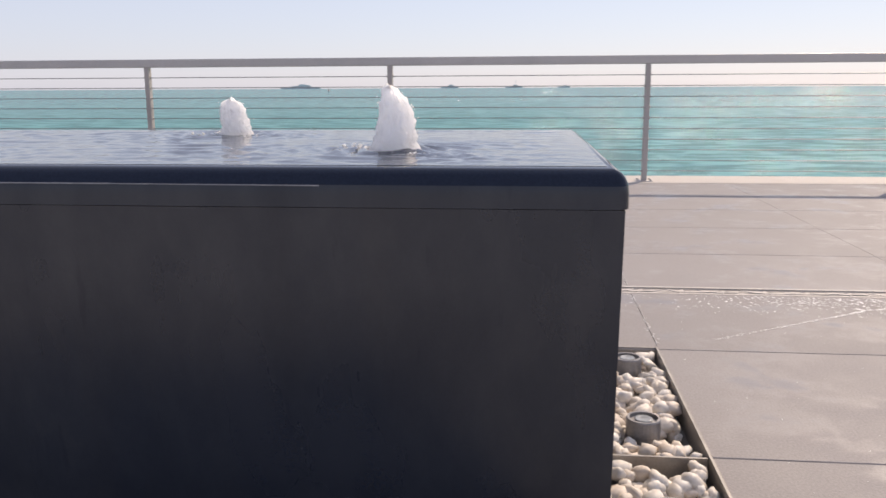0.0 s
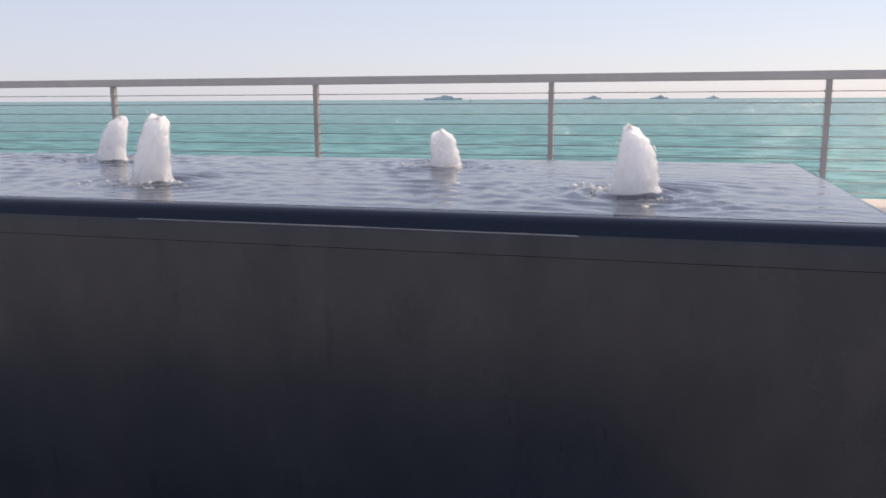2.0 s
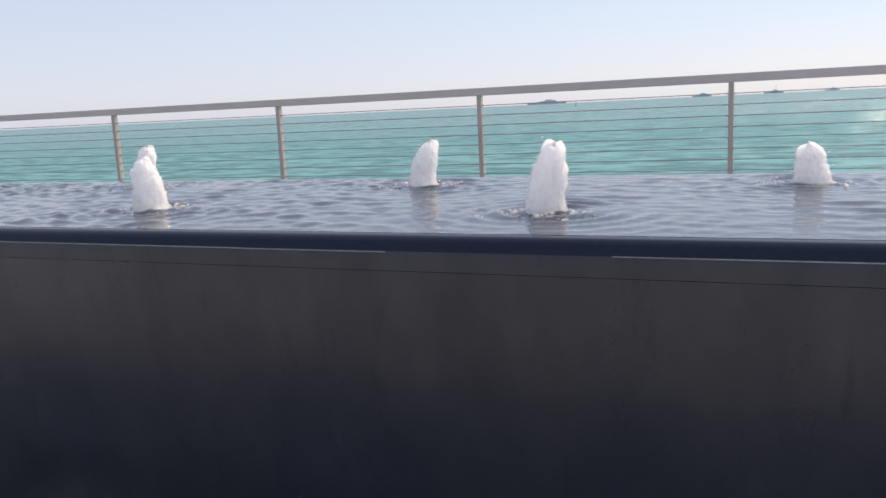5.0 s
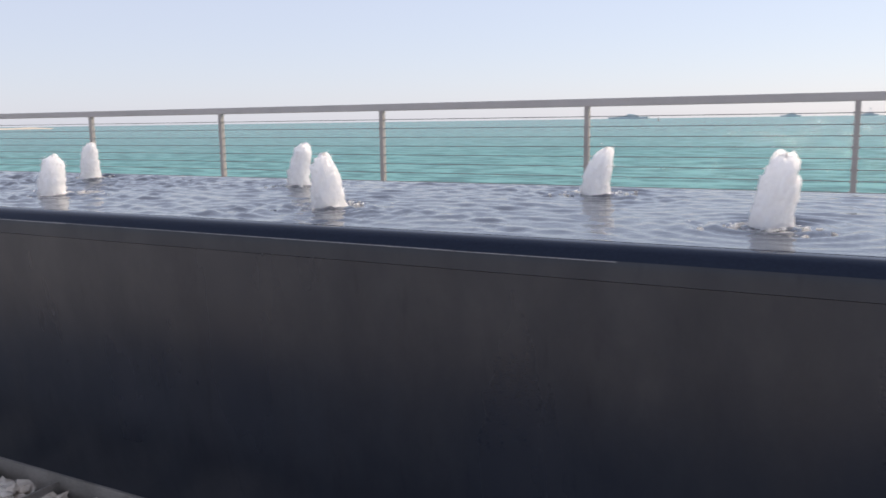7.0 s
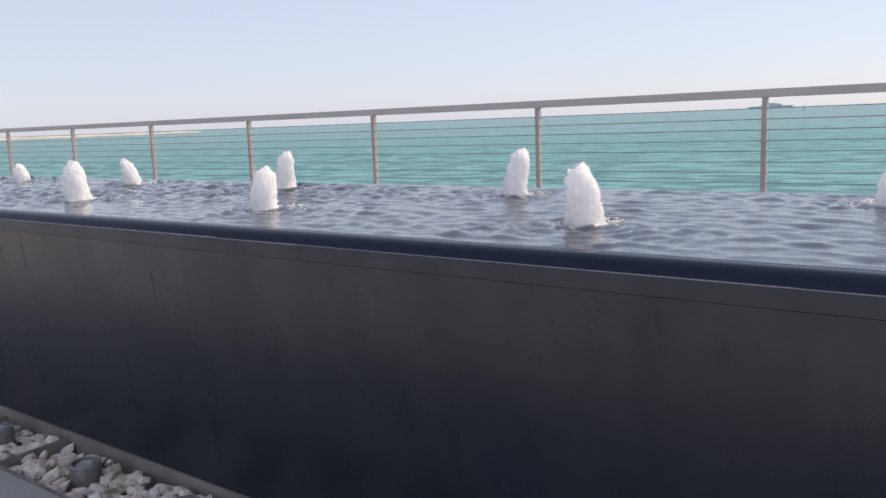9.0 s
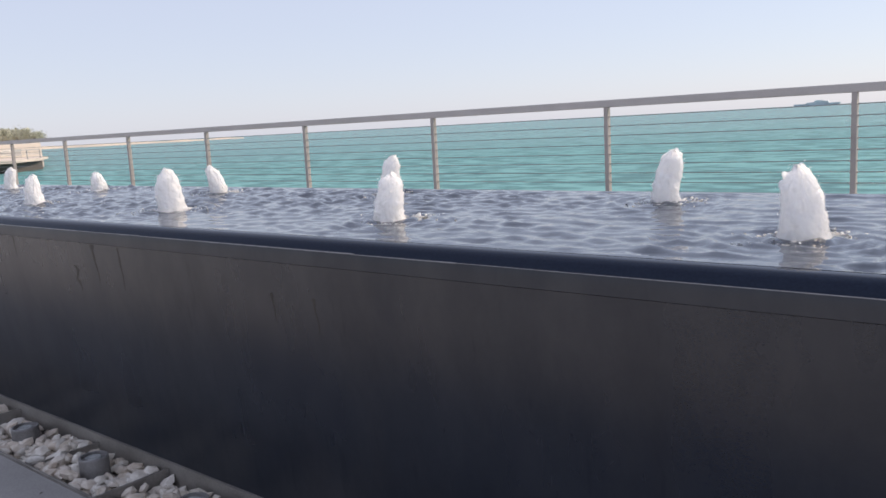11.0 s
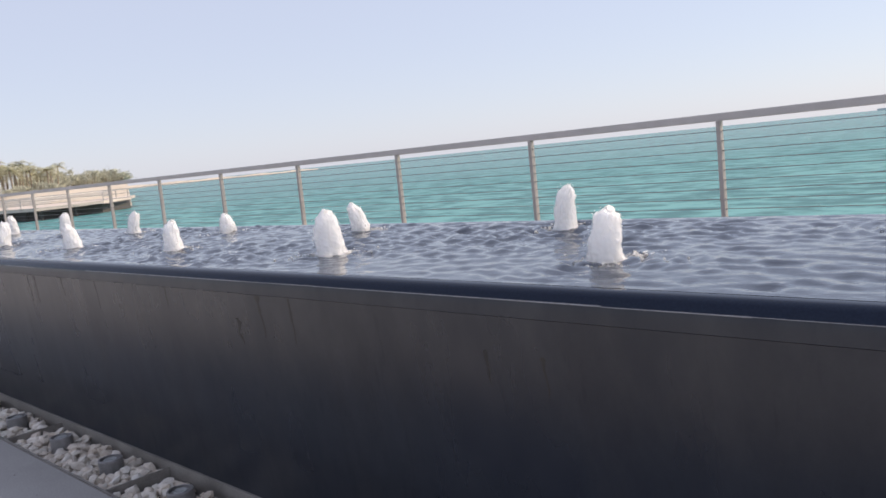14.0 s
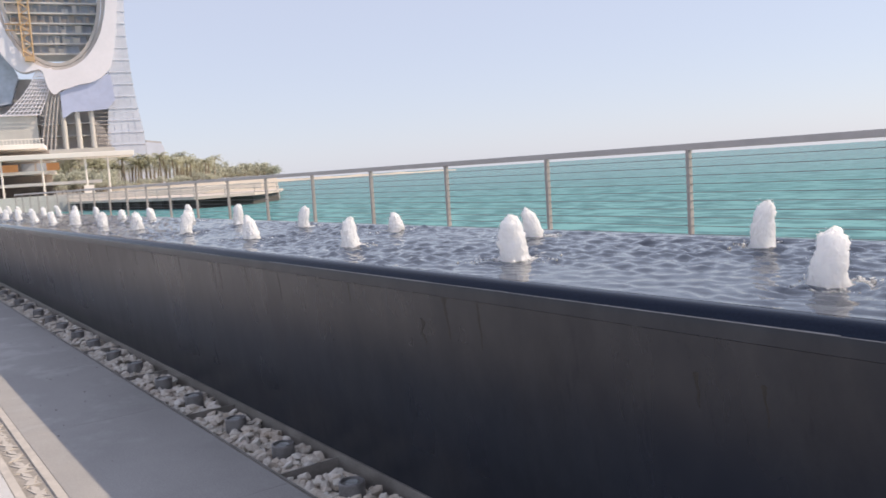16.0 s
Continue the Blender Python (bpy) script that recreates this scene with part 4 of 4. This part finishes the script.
part("side_cornice", boxed(-40, -10.0, 0.1, 8, 28.4, 29.2), WHITE, tower)
for u in (-2.15, 2.45, 7.05):
    part("column", tube(bmesh.new(), (u, 0.5, 0), (u, 0.5, 29.5), 0.95, 0.85, 14), CONCRETE, tower)
part("hall_wall", boxed(-24, 13.6, 9, 11, 0, 42), RAWWALL, tower)
for v in (16.5, 21.0, 25.5):
    part("hall_floor", boxed(-24, 13.6, 4, 9, v, v + 0.5), SLABGREY, tower)
brace = bmesh.new()
for k in range(9):
    tube(brace, (7.6 + k * 0.62, 0.2, 16.5), (5.8 + k * 0.6, 0.2, 29.0 - k * 0.7), 0.16, n=6)
    tube(brace, (5.6 + k * 0.3, 0.0, 29 - k * 1.4), (12.8, 0.0, 28.6 - k * 1.4), 0.13, n=6)
part("bracing", brace, RINGMETAL, tower)


def lattice_bar(k, f):
    """Across k in 0..1 and down f in 0..1 on the curved lattice wing."""
    u0, u1 = -9.2 + 5.0 * k, -20.5 + 11.0 * k
    return u0 + (u1 - u0) * (f ** 1.5), 44.2 - 15.6 * f


lat = bmesh.new()
for k in range(9):
    pts = [lattice_bar(k / 8, j / 10) for j in range(11)]
    for (ua, va), (ub, vb) in zip(pts, pts[1:]):
        tube(lat, (ua, -1.0, va), (ub, -1.0, vb), 0.2, n=5)
for j in range(13):
    (ua, va), (ub, vb) = lattice_bar(0, j / 12), lattice_bar(1, j / 12)
    tube(lat, (ua, -1.2, va), (ub, -1.2, vb), 0.17, n=5)
part("lattice_wing", lat, WHITE, tower, "white lattice frame of the wing")
ribs = bmesh.new()
for k in range(4):
    for j in range(12):
        f, g = j / 12, (j + 1) / 12
        u = lambda s: -3.4 - 6.6 * s ** 0.7 + k * (0.9 + 0.5 * s)
        tube(ribs, (u(f), -0.8, 41.5 - 25.5 * f), (u(g), -0.8, 41.5 - 25.5 * g), 0.3, n=6)
for j in range(8):
    tube(ribs, (-9.4, -0.7, 18 + j * 1.7), (-4.6, -0.7, 18.3 + j * 1.7), 0.13, n=5)
part("arched_ribs", ribs, RINGMETAL, tower)
part("podium", boxed(-60, 13.5, -2, 30, 0, 16.4), CONCRETE, tower)
# no holes: darker panels on the face stand for the shaded openings
for k in range(16):
    part("podium_opening", boxed(-44 + k * 3.2, -42 + k * 3.2, -2.1, -1.9, 10.2, 13.8), DARKVOID, tower)
part("side_block", prism(bmesh.new(), [(24.7, 0), (32.0, 0), (31.8, 12), (30.4, 17.2), (24.7, 18.0)], 4, 20), GLASSPALE, tower)
part("side_block_roof", prism(bmesh.new(), [(24.9, 18.0), (30.3, 17.25), (30.2, 17.9), (24.9, 18.6)], 5, 19), RINGMETAL, tower)
# upper body closing the tower's silhouette
part("crown_band", band(bmesh.new(), oval(2.5), oval(6.0), 75, 185, -2.2, 16.0, 40), WHITE, tower)

crane = base("tower_crane", "orange lattice construction crane beside the tower", "crane", local(317))
mast = bmesh.new()
for sx, sy in ((-1, -1), (1, -1), (1, 1), (-1, 1)):
    tube(mast, (-10.8 + sx * 1.5, sy * 1.0, 48.0), (-10.8 + sx * 1.5, sy * 1.0, 104), 0.28, n=5)
for k in range(28):
    z, s = 48.0 + k * 2, 1 if k % 2 else -1
    tube(mast, (-10.8 - s * 1.5, -1, z), (-10.8 + s * 1.5, -1, z + 2), 0.2, n=5)
    tube(mast, (-11.5, s, z), (-11.5, -s, z + 2), 0.12, n=5)
part("mast", mast, CRANE, crane)
jib = bmesh.new()
for z in (57.0, 59.0):
    tube(jib, (-17.0, 0, z), (-9.5, 0, z), 0.22, n=5)
for k in range(5):
    tube(jib, (-16.5 + k * 1.4, 0, 57), (-15.8 + k * 1.4, 0, 59), 0.14, n=5)
part("tie_frame", jib, CRANE, crane)
part("foot", boxed(-12.0, -9.0, -1.5, 1.5, 46.5, 48.1), CRANE, crane)

# ---- ships and buoy on the horizon ----
def ship(x, y, length, height, mast):
    s = base("ship", "grey ship lying far off on the horizon", "ship", pose(x, y, SEA_Z), "ships on the horizon")
    h = length / 2
    part("hull", prism(bmesh.new(), [(-h * 0.94, -1), (h * 0.96, -1), (h, height * 0.42), (-h, height * 0.36)], -8, 8), HULL, s)
    part("superstructure", prism(bmesh.new(), [(-h * 0.45, height * 0.36), (h * 0.55, height * 0.36), (h * 0.5, height * 0.75), (h * 0.1, height), (-h * 0.05, height * 0.95), (-h * 0.1, height * 0.65), (-h * 0.4, height * 0.6)], -6, 6), HULL, s)
    part("mast", tube(bmesh.new(), (h * 0.2, 0, height * 0.7), (h * 0.2, 0, mast), 0.9, 0.5, 6), HULL, s)


ship(-833, 3000, 150, 17, 22)
ship(-283, 3000, 64, 13, 17)
ship(-53, 3000, 62, 12, 26)
ship(124, 3000, 44, 10, 14)
buoy = base("channel_buoy", "dark slender channel marker buoy", "buoy", pose(-175, 720, SEA_Z))
part("float", lathe(bmesh.new(), [(0.9, -0.6), (1.2, 0.3), (0.9, 0.9)], 12), DARKVOID, buoy)
part("mast", tube(bmesh.new(), (0, 0, 0.8), (0, 0, 3.6), 0.35, 0.2, 8), DARKVOID, buoy)

# ---- drains ----
def drain(y0, y1, x0, x1, name, bar):
    d = base(name, "narrow drain strip with a leaf-patterned cover set in the paving", "drain cover", kind="structure")
    part("channel", boxed(x0, x1, y0, y1, -0.1, -0.0065), CHANNEL, d)
    for ya, yb in ((y0, y0 + bar), (y1 - bar, y1)):
        part("frame_bar", boxed(x0, x1, ya, yb, -0.1, 0.001), GRATE, d)
    leaf, rng = bmesh.new(), random.Random(3)
    n, w = int((x1 - x0) / 0.2), y1 - y0 - 2 * bar
    count = 0
    for k in range(n):
        x, c = x0 + (k + 0.5) * 0.2, (y0 + y1) / 2
        for q, ln, ox in ((25, 0.16, 0), (155, 0.15, 0.03), (75, 0.07, 0.08), (-30, 0.12, 0.05), (10, 0.13, -0.06)):
            a = radians(q + rng.uniform(-8, 8))
            dx, dy = math.cos(a) * ln / 2, math.sin(a) * ln / 2
            dy = max(-w / 2, min(w / 2, dy))
            px, py = -dy / ln * 0.028, dx / ln * 0.028
            cx = x + ox
            pts = [(cx - dx, c - dy), (cx + px, max(y0 + bar, min(y1 - bar, c + py))), (cx + dx, c + dy), (cx - px, max(y0 + bar, min(y1 - bar, c - py)))]
            count += 1
            top = -0.001 - 0.00045 * (count % 9)
            lo, hi = [leaf.verts.new((*p, -0.018)) for p in pts], [leaf.verts.new((*p, top)) for p in pts]
            leaf.faces.new(hi)
            for j in range(4):
                leaf.faces.new((lo[j], lo[(j + 1) % 4], hi[(j + 1) % 4], hi[j]))
    tagged(part("leaf_pattern", leaf, GRATE, d), kind="stuff")


drain(2.585, 2.73, -20, 14, "drain_1", 0.02)
drain(-1.08, -0.915, -20, 6, "drain_2", 0.034)

# ---- splashed water on the paving beside the basin ----
def splashes():
    rng = random.Random(21)
    bm = bmesh.new()

    def drop(x, y, r):
        n = 7
        c = bm.verts.new((x, y, 0.0016))
        rim = [bm.verts.new((x + r * rng.uniform(0.7, 1.2) * math.cos(k * math.tau / n), y + r * 0.8 * math.sin(k * math.tau / n), 0.0012)) for k in range(n)]
        for k in range(n):
            bm.faces.new((c, rim[k], rim[(k + 1) % n]))
    for k in range(150):
        f = k / 150
        drop(0.56 + 0.76 * f + rng.gauss(0, 0.003), 1.84 + 0.49 * f + rng.gauss(0, 0.004), rng.uniform(0.0015, 0.0035) + 0.003 * f)
    for _ in range(1500):
        drop(rng.gauss(1.25, 0.36), 2.56 - abs(rng.gauss(0, 0.13)), 0.0009 + 0.0065 * rng.random() ** 3)
    for _ in range(90):
        f = rng.random()
        drop(1.3 + 0.9 * f, 2.36 + 0.06 * f + rng.gauss(0, 0.02), rng.uniform(0.004, 0.011))
    for _ in range(160):
        drop(rng.uniform(0.4, 2.4), rng.uniform(0.2, 2.3), rng.uniform(0.001, 0.003))
    # wet drops strung along the joint that meets the trough's end
    for _ in range(220):
        drop(0.328 + rng.gauss(0, 0.006), rng.uniform(1.72, 4.4), rng.uniform(0.001, 0.004))
    tagged(part("splash_trail", bm, SALT), "pale trail of splashed drops drying on the paving", "water drops", kind="stuff")


splashes()
grit_rng, grit_bm = random.Random(77), bmesh.new()
for _ in range(60):
    gx, gy, gr = grit_rng.uniform(-12, -3.4), grit_rng.uniform(-0.85, -0.24), grit_rng.uniform(0.002, 0.007)
    bit = bmesh.ops.create_icosphere(grit_bm, subdivisions=1, radius=gr)
    bmesh.ops.transform(grit_bm, matrix=pose(gx, gy, gr * 0.3, 0, 0, grit_rng.uniform(0, 360)) @ Matrix.Diagonal((1.4, 0.8, 0.35, 1)), verts=bit["verts"])
tagged(part("grit", grit_bm, EARTH), "small dark dry bits scattered on the paving", "grit", kind="stuff")
lay_pebbles()

# ---- paving slabs ----
SLAB, JOIN = 1.54, 0.004
ROWS = [(-0.915, T_OUT - 0.006, True), (-1.99, -1.08, False), (-2.93, -1.99, False), (-3.87, -2.93, False), (0.755, 1.7, False), (1.7, 2.585, False),
        (2.73, 3.58, False), (3.58, 4.55, False), (4.55, 5.45, False), (5.45, 6.4, False), (6.4, 7.34, False), (-0.2, 0.755, False)]
pavement = base("pavement", "large pinkish grey stone paving slabs with fine joints", "paving", kind="structure")


def slab_bm(bm, x0, x1, y0, y1):
    j, b = JOIN / 2, 0.0025
    x0, x1, y0, y1 = x0 + j * 0.3, x1 - j * 0.3, y0 + j, y1 - j
    lo = [bm.verts.new(p) for p in ((x0, y0, -0.06), (x1, y0, -0.06), (x1, y1, -0.06), (x0, y1, -0.06))]
    md = [bm.verts.new(p) for p in ((x0, y0, -b), (x1, y0, -b), (x1, y1, -b), (x0, y1, -b))]
    hi = [bm.verts.new(p) for p in ((x0 + b * 0.4, y0 + b, 0), (x1 - b * 0.4, y0 + b, 0), (x1 - b * 0.4, y1 - b, 0), (x0 + b * 0.4, y1 - b, 0))]
    for a, c in ((lo, md), (md, hi)):
        for k in range(4):
            bm.faces.new((a[k], a[(k + 1) % 4], c[(k + 1) % 4], c[k]))
    bm.faces.new(hi)
    return bm


far_slabs, made = bmesh.new(), 0
for y0, y1, front in ROWS:
    x0 = 0.33 if -0.3 < y0 < 1.7 else -60
    part("joint_mortar", boxed(x0, 14, y0 - 0.002, y1 + 0.002, -0.055, -0.0035), JOINT, pavement)
for y0, y1, front in sorted(ROWS):
    me = mesh_of("slab", slab_bm(bmesh.new(), 0, SLAB, 0, y1 - y0), PALE_PAVING if y1 < -1 else FRONT_PAVING if front else PAVING)
    for k in range(-42, 9):
        x0 = 0.326 + k * SLAB
        if y0 > -0.3 and y0 < 1.7 and x0 < 0.3:
            continue
        if -14 < x0 < 7 and made < 290 and y0 > -4:
            ob = new("slab", me)
            ob.parent, ob.location = pavement, (x0, y0, 0)
            made += 1
        else:
            slab_bm(far_slabs, x0, x0 + SLAB, y0, y1)
plaza_slabs = bmesh.new()
for j in range(14):
    for k in range(-42, 9):
        slab_bm(plaza_slabs, 0.326 + k * SLAB, 0.326 + (k + 1) * SLAB, -3.87 - (j + 1) * 0.95, -3.87 - j * 0.95)
# strip behind the basin
for k in range(-42, 0):
    slab_bm(far_slabs, 0.326 + k * SLAB, min(TE_IN - 0.01, 0.326 + (k + 1) * SLAB), BACK - TAPER + 0.02, 1.7)
tagged(part("slabs", far_slabs, PAVING, pavement), "stone paving slabs", kind="stuff")
tagged(part("plaza_slabs", plaza_slabs, PALE_PAVING, pavement), "paler stone paving slabs", kind="stuff")
tagged(part("plaza", boxed(-68, 400, -1500, -17.2, -0.14, -0.005), PALE_PAVING), "wide pale stone plaza", "paving", kind="structure")
